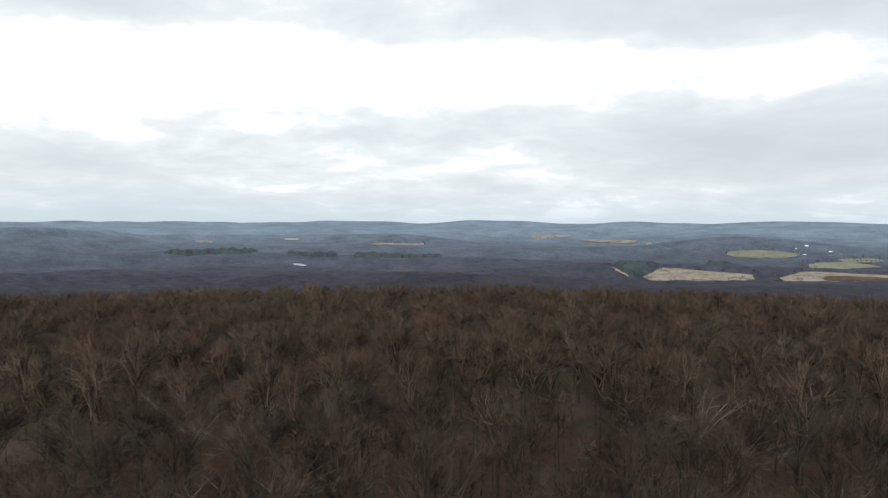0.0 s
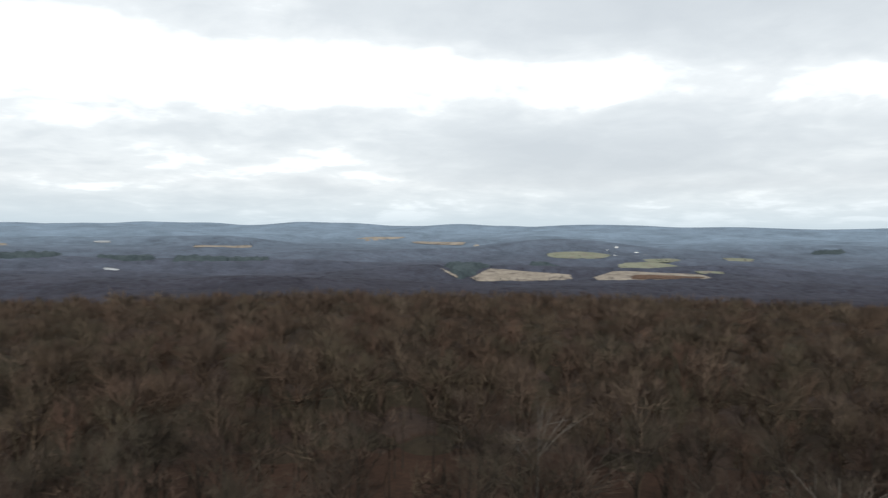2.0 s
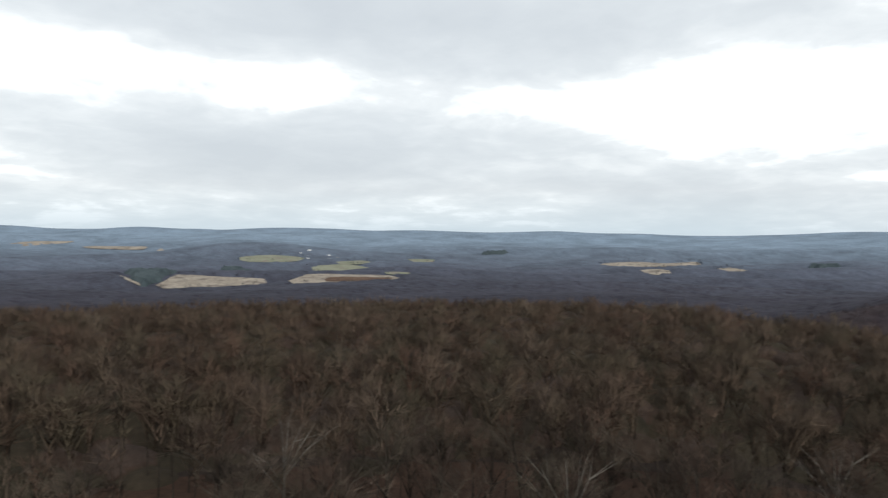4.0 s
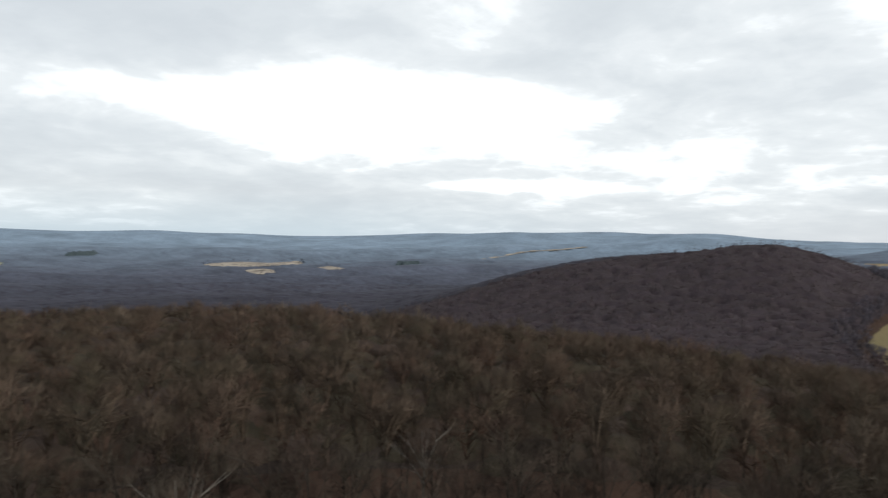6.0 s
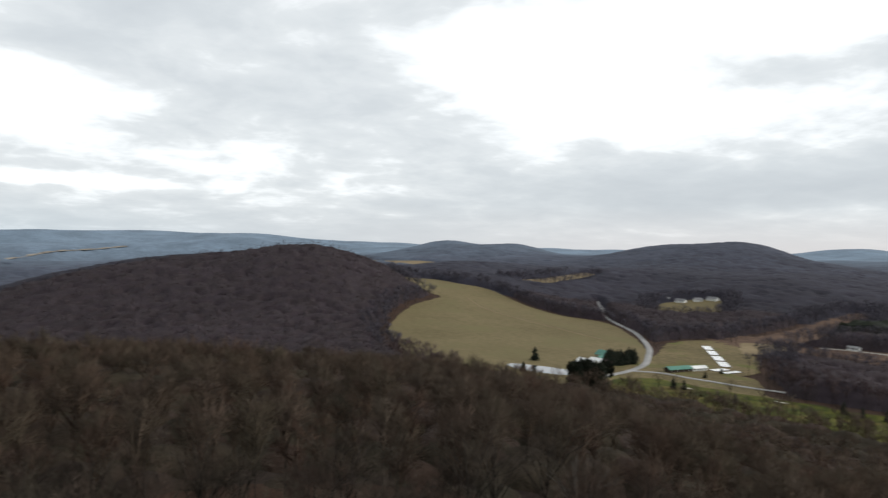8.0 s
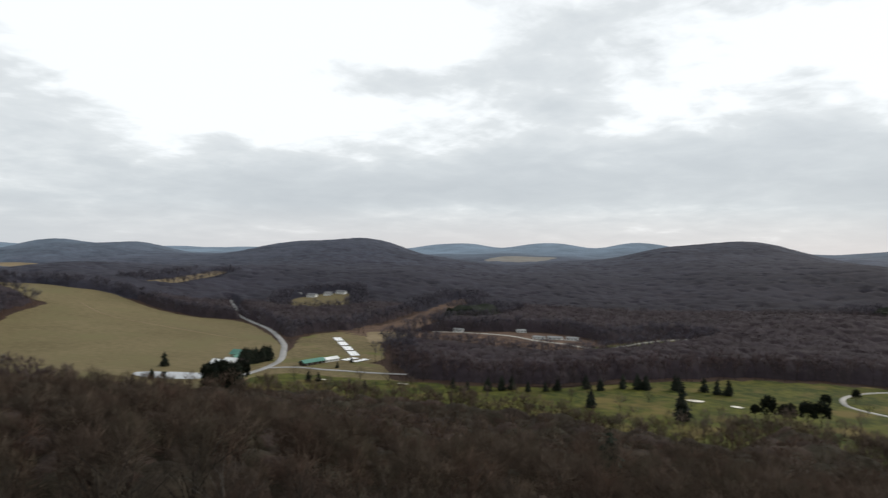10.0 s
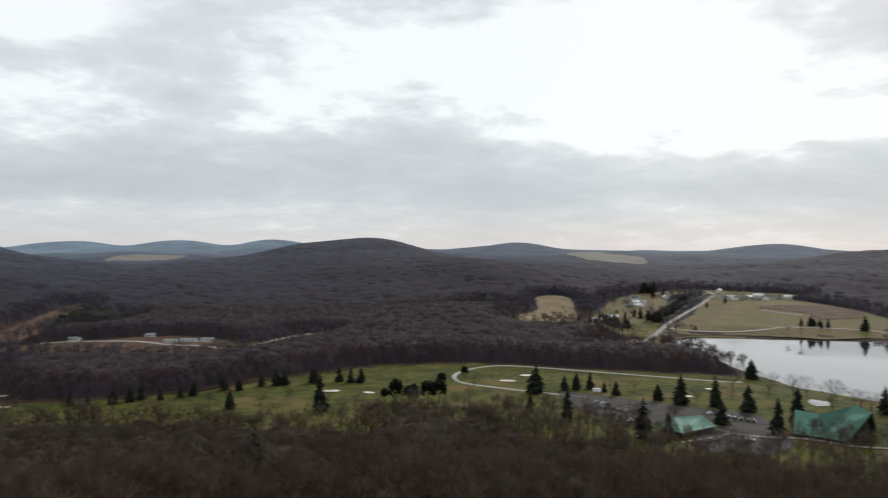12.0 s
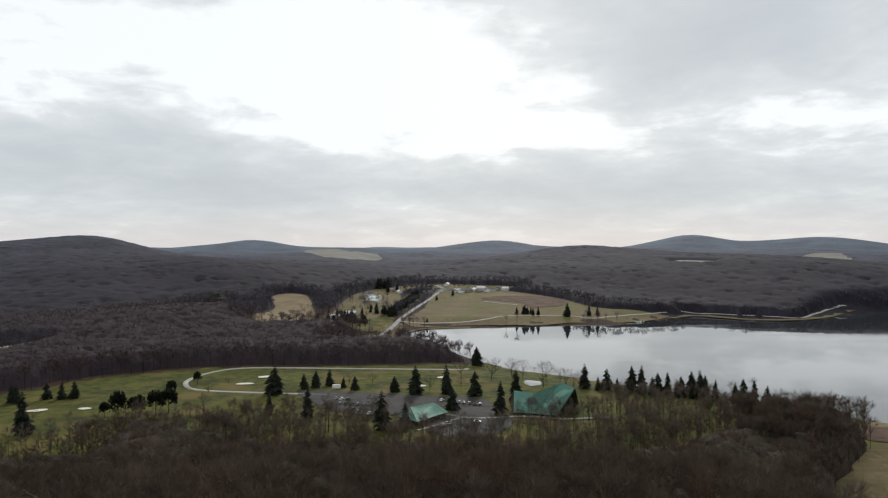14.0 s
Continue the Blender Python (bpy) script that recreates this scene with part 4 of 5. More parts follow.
def bare_tree_meshes(seed, twigs, tall=20.0, spread=5.4, low=0.34, deep=0.33):
    """Meshes of one leafless tree: trunk with limbs, boughs, and a twig crown."""
    r = np.random.default_rng(seed)
    bm = bmesh.new()
    fork = tall * r.uniform(low, low + 0.16)
    tube(bm, (0, 0, -0.6), (r.normal() * 0.2, r.normal() * 0.2, fork), 0.30, 0.21, 7)
    tube(bm, (0, 0, fork - 0.2), (r.normal() * 0.7, r.normal() * 0.7, tall * 0.93), 0.20, 0.03, 5)
    ends = []
    for k in range(8):
        a, h = k * 2.4 + r.uniform(-0.4, 0.4), fork * r.uniform(0.75, 1.0) + (k % 3) * tall * 0.08
        out = spread * r.uniform(0.35, 0.6)
        p = Vector((math.cos(a) * out, math.sin(a) * out, h + tall * r.uniform(0.16, 0.28)))
        tube(bm, (0, 0, h), p, 0.12, 0.07, 4)
        for _ in range(3):
            q = p + Vector((math.cos(a) * spread * 0.4 + r.normal() * 0.9, math.sin(a) * spread * 0.4 + r.normal() * 0.9, tall * r.uniform(0.06, 0.18)))
            tube(bm, p, q, 0.06, 0.015, 3)
            ends.append(q)
    trunk = bpy.data.meshes.new("trunk")
    bm.to_mesh(trunk)
    bm.free()
    tri = fans(r, 46, twigs // 46, 0.042, tall, spread, tall * deep, 2.2, 0.05)
    fine = []
    for q in ends:
        base = np.array(q)
        d = r.normal(size=(9, 3)) + np.array([q.x * 0.2, q.y * 0.2, 1.1])
        d /= np.linalg.norm(d, axis=1)[:, None]
        tips = base + d * r.uniform(1.2, 2.8, 9)[:, None]
        side = np.cross(d, r.normal(size=(9, 3)))
        side /= np.linalg.norm(side, axis=1)[:, None]
        fine.append(np.stack([base - side * 0.025, base + side * 0.025, tips], 1))
    tri = np.concatenate([tri] + fine)
    v = tri.reshape(-1, 3)
    crown = raw_mesh("crown", v, np.arange(len(v)).reshape(-1, 3), M_TWIG_SHADED)
    o = (tri[:, 2] - np.array([0, 0, tall * (1 - deep)])) / np.array([spread, spread, tall * deep])
    o /= np.linalg.norm(o, axis=1)[:, None] + 1e-6
    crown.attributes.new("outwards", "FLOAT_VECTOR", "POINT").data.foreach_set("vector", np.repeat(o, 3, axis=0).astype(np.float32).ravel())
    crown.attributes.new("tint", "FLOAT", "POINT").data.foreach_set("value", np.full(len(v), r.random(), np.float32))
    return trunk, crown


def bare_tree(variant, x, y, scale, turn, label, group):
    trunk, crown = variant
    ob = thing("bare_tree", x, y, turn, label=label, category="tree", group=group)
    ob.scale = (scale, scale, scale)
    for nm, me in (("trunk", trunk), ("crown", crown)):
        p = new(nm, me)
        p.parent = ob
    return ob


VARIANTS = []
for k in range(7):
    tr, cr = bare_tree_meshes(40 + k, 690, 19 + (k % 3), 5.2 + 0.4 * (k % 4))
    tr.materials.append(M_BARK_PALE if k == 6 else M_BARK)
    VARIANTS.append((tr, cr))

PARK_TREES = []
for k in range(4):
    tr, cr = bare_tree_meshes(60 + k, 620, 19, 8.2, 0.14, 0.42)
    tr.materials.append(M_BARK)
    PARK_TREES.append((tr, cr))

# the trees that stand nearest under the flight: a belt round the hilltop
bx, by = tree_sites(60, 122, rng, 3)
# a thin place among the trees north of the hilltop, where trunks and litter show
glade = (bx > -34) & (bx < 30) & (by > 92) & (by < 150) & (scatter(np.floor(bx), np.floor(by), 5) < np.where(bx > 4, 0.7, 0.22))
bx, by = bx[~glade], by[~glade]
bx, by = (lambda k: (bx[k], by[k]))(np.argsort(np.hypot(bx - HX, by - HY)))
for i in range(min(298, len(bx))):
    k = 6 if rng.random() < 0.04 else int(rng.integers(0, 6))
    bare_tree(VARIANTS[k], float(bx[i]), float(by[i]), float(rng.uniform(0.8, 1.14)), float(rng.uniform(0, 360)),
              "leafless tree with a pale grey trunk" if k == 6 else "leafless brown-grey forest tree on leaf litter", "hilltop trees")
nx, ny = tree_sites(0, 60, rng, 3)
mx, my = tree_sites(122, 290, rng, 3)
near_x, near_y = np.concatenate([nx, bx[298:], mx]), np.concatenate([ny, by[298:], my])
glade = (near_x > -34) & (near_x < 34) & (near_y > 92) & (near_y < 152) & (scatter(np.floor(near_x), np.floor(near_y), 5) < np.where(near_x > 4, 0.6, 0.2))
glade_x, glade_y = rng.uniform(-36, 30, 46), rng.uniform(108, 158, 46)
near_x, near_y = near_x[~glade], near_y[~glade]
crowns_near = [fans(rng, 40, 11, 0.085, 20.0 + k % 3, 5.0 + 0.4 * (k % 4), 6.0, 2.6) for k in range(12)]
stems_near = [stems(rng, 0.42, 16, False) for _ in crowns_near]
plant("woods", near_x, near_y, rng, crowns_near, stems_near, M_TWIG, M_BARK, "brown leafless hillside woods", size=(0.74, 1.18))
mx, my = tree_sites(290, 480, rng, -2)
crowns = [fans(rng, 25, 5, 0.22, 20.0 + k % 3, 5.2 + 0.4 * (k % 4), 6.4, 2.8, 0.25) for k in range(12)]
plant("woods", mx, my, rng, crowns, stems_near, M_TWIG, M_BARK, "brown leafless woods down the hillside", size=(0.68, 1.08))
qx, qy = tree_sites(480, 1480, rng, 2)
rim = in_any(qx, qy, CLEARINGS, 30) | (edge_distance(qx, qy, LAKE) < 30)
rim_crowns = [fans(rng, 18, 6, 0.27, 19.0 + k % 3, 4.9 + 0.4 * (k % 4), 6.6, 2.8, 0.25) for k in range(8)]
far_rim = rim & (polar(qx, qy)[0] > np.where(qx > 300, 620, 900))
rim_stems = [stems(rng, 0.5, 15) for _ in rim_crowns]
plant("woods", qx[far_rim], qy[far_rim], rng, rim_crowns, rim_stems, M_TWIG_HAZE, M_BARK, "haze-grey leafless woods along far fields", size=(0.7, 1.05))
near_rim = rim & ~far_rim
plant("woods", qx[near_rim], qy[near_rim], rng, rim_crowns, rim_stems, M_TWIG_RIM_LIGHT, M_BARK, "leafless woods along open land, trunks showing", size=(0.74, 1.12))
rim |= polar(qx, qy)[0] > 1090
qx, qy = qx[~rim], qy[~rim]
crowns = [fans(rng, 5, 2, 0.50, 19.5 + k % 3, 5.2 + 0.4 * (k % 4), 7.0, 3.0, 0.3) for k in range(12)]
plant("woods", qx, qy, rng, crowns, [stems(rng, 0.6, 14) for _ in crowns], M_TWIG_MID, M_BARK, "grey-brown leafless valley woods", size=(0.74, 1.18))
# Sheets added inside the crowns to close gaps, coloured dark like their shade
canopy("woods", 140, 492, 0.42, M_CROWN_SHADE, "brown leafless hillside woods, shade-dark sheet inside the crowns", rng, 6.0, 8.2, 70, edge=1.0, stretch=1.3)
canopy("woods", 486, 1100, 0.32, M_CROWN_SHADE_MID, "grey-brown leafless valley woods, shade-dark sheet inside the crowns", rng, 7.0, 6.5, edge=14.0)
canopy("woods", 1085, 2250, 0.34, M_HAZE_HILLS, "haze-greyed leafless woods over the hills", rng, 5.0, 4.8, edge=8.0, spacing=12.0)
canopy("woods", 2240, 3900, 0.36, M_HAZE_HILLS, "haze-blue leafless woods in the distance", rng, 1.5, 5.5, spacing=18.0)
# a copse of tall trees where the hill meets the lake
copse = rng.uniform(-1, 1, (150, 2))
copse = copse[np.hypot(copse[:, 0], copse[:, 1]) < 1]
turned = radians(209)
cx = -188 + 44 * copse[:, 0] * math.sin(turned) + 25 * copse[:, 1] * math.cos(turned)
cy = -343 + 44 * copse[:, 0] * math.cos(turned) - 25 * copse[:, 1] * math.sin(turned)
plant("copse", cx, cy, rng, crowns_near, stems_near, M_TWIG, M_BARK, "dense rounded copse of bare trees by the lake", size=(0.8, 1.1))


# ---------------------------------------------------------------- conifers
def conifer_meshes(seed, slim, tall=16.0, jag=1.0):
    """Trunk and crown of a spruce: whorls of drooping needle boughs with ragged tips."""
    r = np.random.default_rng(seed)
    bm = bmesh.new()
    tube(bm, (0, 0, -0.6), (0, 0, tall * 0.96), 0.26, 0.03, 6)
    trunk = bpy.data.meshes.new("trunk")
    bm.to_mesh(trunk)
    bm.free()
    trunk.materials.append(M_BARK)
    tri = []
    levels = 19
    lobes = r.uniform(0.74, 1.16, 7)
    for k in range(levels):
        f = k / (levels - 1)
        h = tall * (0.05 + 0.93 * f)
        reach = slim * tall * (1.0 - f) ** 0.68 * min(1.0, 0.72 + 1.6 * f) * r.uniform(0.86, 1.1) + 0.25
        for b in range(int(16 - 8 * f)):
            a = r.uniform(0, 2 * math.pi)
            L = reach * r.uniform(0.55, 1.18) ** jag * lobes[int(a / (2 * math.pi) * 7) % 7]
            wide = L * r.uniform(0.22, 0.38) + 0.15
            c, s = math.cos(a), math.sin(a)
            root = np.array([0, 0, h + 0.25 * L])
            tip = np.array([c * L, s * L, h - 0.22 * L + r.normal() * 0.15])
            mid = np.array([c * L * 0.55, s * L * 0.55, h + 0.10 * L])
            side = np.array([-s, c, 0]) * wide
            drop = np.array([0, 0, -0.18 * L - 0.15])
            tri += [[root, mid + side + drop, mid], [root, mid, mid - side + drop], [mid, mid + side + drop, tip], [mid - side + drop, mid, tip]]
    v = np.array(tri).reshape(-1, 3)
    return trunk, raw_mesh("crown", v, np.arange(len(v)).reshape(-1, 3), M_NEEDLE)


def pine_meshes(seed):
    """A broad pine: bare lower trunk and a rounded crown of needle tufts."""
    r = np.random.default_rng(seed)
    bm = bmesh.new()
    tube(bm, (0, 0, -0.6), (0.3, 0.1, 11.5), 0.26, 0.05, 6)
    for k in range(6):
        a = k * 2.4
        tube(bm, (0, 0, 3 + k * 1.2), (math.cos(a) * 2.6, math.sin(a) * 2.6, 4.4 + k * 1.2), 0.10, 0.03, 4)
    trunk = bpy.data.meshes.new("trunk")
    bm.to_mesh(trunk)
    bm.free()
    trunk.materials.append(M_BARK)
    v = splinters(r, 520, 0.75, 13, 4.3, 6.0, 12, 1.5).reshape(-1, 3)
    return trunk, raw_mesh("crown", v, np.arange(len(v)).reshape(-1, 3), M_NEEDLE)


CONIFERS = [[conifer_meshes(70 + k, wide, jag=jag) for k in range(3)] for wide, jag in ((0.23, 1.0), (0.29, 1.0), (0.38, 1.2))] + [[pine_meshes(73), pine_meshes(74)]]


def conifer(kind, x, y, tall, label="dark green spruce standing on the golf lawn", group="golf course conifers"):
    trunk, crown = random.choice(CONIFERS[kind])
    ob = thing("conifer", x, y, random.uniform(0, 360), label=label, category="tree", group=group)
    s = tall / (13.0 if kind == 3 else 16.0)
    ob.scale = (s, s, s)
    for nm, me in (("trunk", trunk), ("crown", crown)):
        p = new(nm, me)
        p.parent = ob
    return ob


for x, y, tall, kind in ((270, -460, 13, 1), (219, -378, 25, 1), (252, -469, 12, 2), (242, -469, 12, 2), (234, -470, 13, 2), (102, -478, 21, 2), (85, -495, 12, 2),
                         (77, -501, 13, 2), (68, -506, 13, 2), (57, -498, 8, 2), (48, -489, 11, 2), (24, -380, 23, 1), (20, -482, 12, 2), (11, -385, 15, 1),
                         (5, -474, 21, 2), (-16, -473, 22, 1), (-18, -425, 15, 2), (-35, -466, 18, 2), (-46, -409, 22, 1), (-64, -470, 18, 1), (275, -364, 13, 2),
                         (94, -419, 14, 1), (69, -406, 20, 1)):
    conifer(kind, x, y, tall)
for x, y, tall in ((190, -413, 8), (180, -408, 14), (170, -414, 11), (162, -419, 13), (156, -424, 13), (172, -476, 9), (166, -515, 8), (176, -420, 9)):
    conifer(3, x, y, tall * 1.35, "broad dark pine on the golf course", "golf course pines")
for x, y, tall in ((377, -337, 9), (366, -341, 8), (354, -350, 11), (349, -359, 12), (346, -366, 11), (334, -370, 9), (327, -381, 8), (323, -390, 12), (314, -412, 12),
                   (304, -415, 10), (297, -434, 12), (289, -440, 13), (284, -444, 12), (266, -458, 12), (414, -285, 8), (423, -278, 7), (459, -275, 8), (465, -270, 9)):
    conifer(2, x, y, tall, "dark conifer in the row along the golf lawn", "conifer row")
for k, x in enumerate((-48, -116, -124, -131, -137, -142, -147, -152, -158, -163, -168, -173, -177, -182, -186, -191, -196, -206, -213, -218, -224)):
    y = -606 if k == 0 else (-492 + (x + 116) * -0.45 + (k % 3) * 3)
    conifer(1 if k % 3 else 2, x, y, (15, 16, 9, 14, 9, 8, 17, 18, 12, 14, 15, 11, 13, 17, 18, 15, 13, 13, 15, 15, 13)[k] * 1.18, "dark spruce in the row by the lake", "lakeside conifers")
for k in range(14):
    conifer(2, 555 + k * 0.9 + random.uniform(-2, 2), -261 - k * 2.5, random.uniform(12, 16), "dark conifer in the farm windbreak", "farm conifers")
for k in range(20):
    a = k * 2.399
    conifer(3 if k % 2 else 2, 477 + 14 * math.cos(a) * (k / 20) ** 0.5, -209 + 14 * math.sin(a) * (k / 20) ** 0.5, random.uniform(17, 21),
            "dark conifer in a dense clump beside the farm pond", "farm clump")
for x, y, tall in ((577, -205, 13), (520, -160, 7), (532, -178, 8), (500, -320, 6), (515, -345, 6)):
    conifer(2, x, y, tall, "dark conifer by the farm", "farm conifers")
conifer(2, 121, -158, 29, "lone dark spruce rising from bare woods", "woods conifers")
for x, y, tall in ((30, -1090, 9), (22, -1110, 10), (26, -1130, 10), (20, -1150, 11), (16, -1170, 11), (13, -1190, 11), (10, -1215, 12), (35, -1070, 9), (38, -1050, 8),
                   (62, -1020, 14), (70, -1010, 13), (80, -985, 12), (92, -960, 12), (100, -945, 13), (120, -925, 12), (132, -915, 11), (56, -1290, 18), (40, -1310, 18), (-30, -1180, 10),
                   (-10, -935, 7), (-160, -985, 12), (-168, -988, 13), (-240, -985, 16), (-252, -985, 14), (-60, -1240, 12), (20, -735, 13), (0, -725, 12), (-6, -1365, 14), (130, -880, 10), (110, -940, 14)):
    conifer(1 if tall > 11 else 2, x, y, tall, "dark conifer among the lakeside village gardens", "village conifers")
for k in range(34):
    conifer(2, 41 - k * 1.2 + random.uniform(-3, 3), -962 - k * 7.9, random.uniform(12, 16), "dark conifer in the dense row beside the dam road", "road conifers")

# park trees without leaves, singly
for x, y, tall in ((148, -479, 9), (143, -514, 7), (98, -383, 14), (92, -416, 12), (65, -394, 13), (54, -510, 9), (37, -509, 9), (-5, -487, 11), (-28, -498, 8), (-36, -592, 14),
                   (-53, -591, 10), (-61, -573, 12), (-72, -552, 14), (-78, -532, 15), (-93, -516, 16), (-105, -522, 11), (-107, -484, 12), (-118, -504, 10), (-75, -399, 15),
                   (472, -262, 12), (462, -270, 12), (440, -300, 11), (418, -310, 12), (258, -405, 8), (230, -410, 8), (545, -140, 11), (300, -395, 8), (-130, -440, 13), (-140, -420, 12),
                   (-150, -440, 12), (-110, -405, 14), (-96, -395, 15), (40, -390, 13), (80, -395, 14), (52, -405, 12), (-30, -533, 15), (-53, -524, 15), (-68, -521, 14), (-87, -494, 19), (-101, -482, 16), (-112, -486, 14), (-133, -441, 16)):
    v = PARK_TREES[int(rng.integers(0, 4))]
    bare_tree(v, x, y, tall / 19.0 * 1.1, float(rng.uniform(0, 360)), "bare spreading tree standing on grass", "park trees")
hedge = np.array([p for o in HEDGES for p in o if noise.noise((p[0] / 45, p[1] / 45, 2.0)) > -0.12])
hedge = np.concatenate([hedge + rng.normal(size=hedge.shape) * 9 for _ in range(2)])
hedge_crowns = [fans(rng, 9, 4, 0.7, 15 + k, 5.0, 6.0, 3.2, 0.4) for k in range(5)]
plant("hedgerow", hedge[:, 0], hedge[:, 1], rng, hedge_crowns, [], M_HEDGE, M_BARK, "dark hedgerow trees between far fields", size=(0.5, 1.0))
slim = [fans(rng, 18, 8, 0.12, 17 + k % 3, 3.4 + 0.3 * (k % 3), 5.6, 2.4, 0.14) for k in range(8)]
slim_stems = [stems(rng, 0.42, 14, False) for _ in slim]
edge = curve_points([(-190, -385), (-150, -350), (-92, -300), (-46, -288), (-2, -300), (24, -308), (48, -320), (91, -338), (118, -358), (154, -362), (166, -335), (185, -306), (235, -298), (284, -284), (336, -260), (380, -234), (414, -208)], False, 1.0)
e = edge[rng.integers(0, len(edge), 330)]
away = np.abs(rng.normal(size=330)) * 22 * np.where(e[:, 0] < 100, 1.5, 0.8)
ex, ey = (e + (e - np.array([HX, HY])) / np.linalg.norm(e - np.array([HX, HY]), axis=1)[:, None] * away[:, None]).T
keep = ~in_any(ex, ey, [o for o in CLEARINGS if in_any(np.array([20.0, -25.0]), np.array([-425.0, -400.0]), [o]).any() and len(o) < 60], 2.0) & ~((np.abs(ex + 1) < 18) & (np.abs(ey + 400) < 22)) & ~((np.abs(ex + 80) < 32) & (np.abs(ey + 428) < 32))
fx = np.concatenate([rng.uniform(-125, 115, 460), rng.uniform(-190, -112, 150)])
fy = np.concatenate([rng.uniform(-402, -300, 460), rng.uniform(-430, -340, 150)])
keep2 = ~in_any(fx, fy, [o for o in CLEARINGS if len(o) < 60 and in_any(np.array([20.0, -25.0]), np.array([-425.0, -400.0]), [o]).any()], 2.0) & ~((np.abs(fx + 1) < 18) & (np.abs(fy + 400) < 22)) & ~((np.abs(fx + 80) < 32) & (np.abs(fy + 428) < 32))
ex, ey, keep = np.concatenate([ex, fx]), np.concatenate([ey, fy]), np.concatenate([keep, keep2])
plant("edge_trees", ex[keep], ey[keep], rng, slim, slim_stems, M_TWIG_SUNLIT, M_BARK, "slim bare trees on grass at the wood edge", size=(0.7, 1.1))

plant("glade_trees", glade_x, glade_y, rng, [slim[k][::3] for k in range(8)], slim_stems, M_TWIG, M_BARK, "slim dark trunks rising from reddish leaf litter", size=(0.8, 1.1))
for cx, cy, n, wide, tall in ((90, -905, 12, 22, 12), (101, -950, 6, 9, 12), (54, -992, 5, 9, 13), (66, -1335, 7, 12, 24), (-152, -1002, 6, 13, 13), (-206, -980, 3, 4, 17), (80, -1054, 8, 20, 6)):
    for k in range(n):
        conifer(1 + k % 2, cx + random.uniform(-wide, wide), cy + random.uniform(-wide, wide) * 0.5, tall * random.uniform(0.75, 1.15), "dark conifer among the lakeside village gardens", "village conifers")
# garden trees of the village, and low scrub in the yard
gx = np.concatenate([rng.uniform(48, 165, 130), rng.uniform(-180, 60, 90), rng.uniform(315, 410, 60)])
gy = np.concatenate([rng.uniform(-1310, -860, 130), rng.uniform(-1410, -1305, 90), rng.uniform(-465, -355, 60)])
plant("garden_trees", gx, gy, rng, slim, slim_stems, M_TWIG_MID, M_BARK, "bare trees between houses and sheds", size=(0.5, 0.9))
sx, sy = rng.uniform(405, 640, 900), rng.uniform(-570, -475, 900)
keep = (sy > -575 + (sx - 405) * 0.02) & (sx + sy > -130) & (sx + sy < 130)
plant("scrub", sx[keep], sy[keep], rng, crowns, [], M_TWIG_MID, M_BARK, "low grey-brown scrub in the yard", size=(0.22, 0.42))

# ---------------------------------------------------------------- buildings
def gable_house(name, x, y, turn, long, deep, wall, rise, wall_mat, roof_mat, label, category="house", windows=3, chimney=False, group=""):
    """A house with a pitched roof, door, windows with frames, and a chimney."""
    ob = thing(name, x, y, turn, label=label, category=category, group=group)
    bm = bmesh.new()
    h = [bm.verts.new(p) for p in ((-long / 2, -deep / 2, -0.6), (long / 2, -deep / 2, -0.6), (long / 2, deep / 2, -0.6), (-long / 2, deep / 2, -0.6),
                                   (-long / 2, -deep / 2, wall), (long / 2, -deep / 2, wall), (long / 2, deep / 2, wall), (-long / 2, deep / 2, wall),
                                   (-long / 2, 0, wall + rise), (long / 2, 0, wall + rise))]
    for f in ((0, 1, 5, 4), (2, 3, 7, 6), (1, 2, 6, 9, 5), (3, 0, 4, 8, 7)):
        bm.faces.new([h[i] for i in f])
    part("wall", bm, wall_mat, ob)
    bm = bmesh.new()
    eave, over, thick = 0.6, 0.7, 0.28
    slope = rise / (deep / 2)
    prof = [(-(deep / 2 + eave), wall - slope * eave), (0, wall + rise), (deep / 2 + eave, wall - slope * eave)]
    ring = [(p, q + 0.04) for p, q in prof] + [(p, q + 0.04 + thick) for p, q in reversed(prof)]
    a = [bm.verts.new((-long / 2 - over, p, q)) for p, q in ring]
    b = [bm.verts.new((long / 2 + over, p, q)) for p, q in ring]
    for i in range(6):
        j = (i + 1) % 6
        bm.faces.new((a[i], a[j], b[j], b[i]))
    bm.faces.new(a[::-1]), bm.faces.new(b)
    bmesh.ops.recalc_face_normals(bm, faces=bm.faces[:])
    roof = part("roof", bm, roof_mat, ob)
    if chimney:
        bm = bmesh.new()
        box(bm, long * 0.2, 0.4, wall + rise - 0.6, 0.8, 0.8, 1.9, 0.06)
        part("chimney", bm, M_DARK_WOOD, roof)
    for sgn in (-1, 1):
        for k in range(windows):
            wx = (k + 0.5) / windows * long - long / 2
            bm = bmesh.new()
            box(bm, wx, sgn * (deep / 2 + 0.04), 0.9, 1.3, 0.10, 1.4, 0.02)
            w = part("window", bm, M_WHITE, ob)
            bm = bmesh.new()
            box(bm, wx, sgn * (deep / 2 + 0.08), 1.0, 1.06, 0.06, 1.2)
            part("pane", bm, M_GLASS, w)
    bm = bmesh.new()
    box(bm, long * 0.08, -(deep / 2 + 0.06), 0, 1.0, 0.12, 2.05, 0.02)
    part("door", bm, M_DARK_WOOD, ob)
    return ob


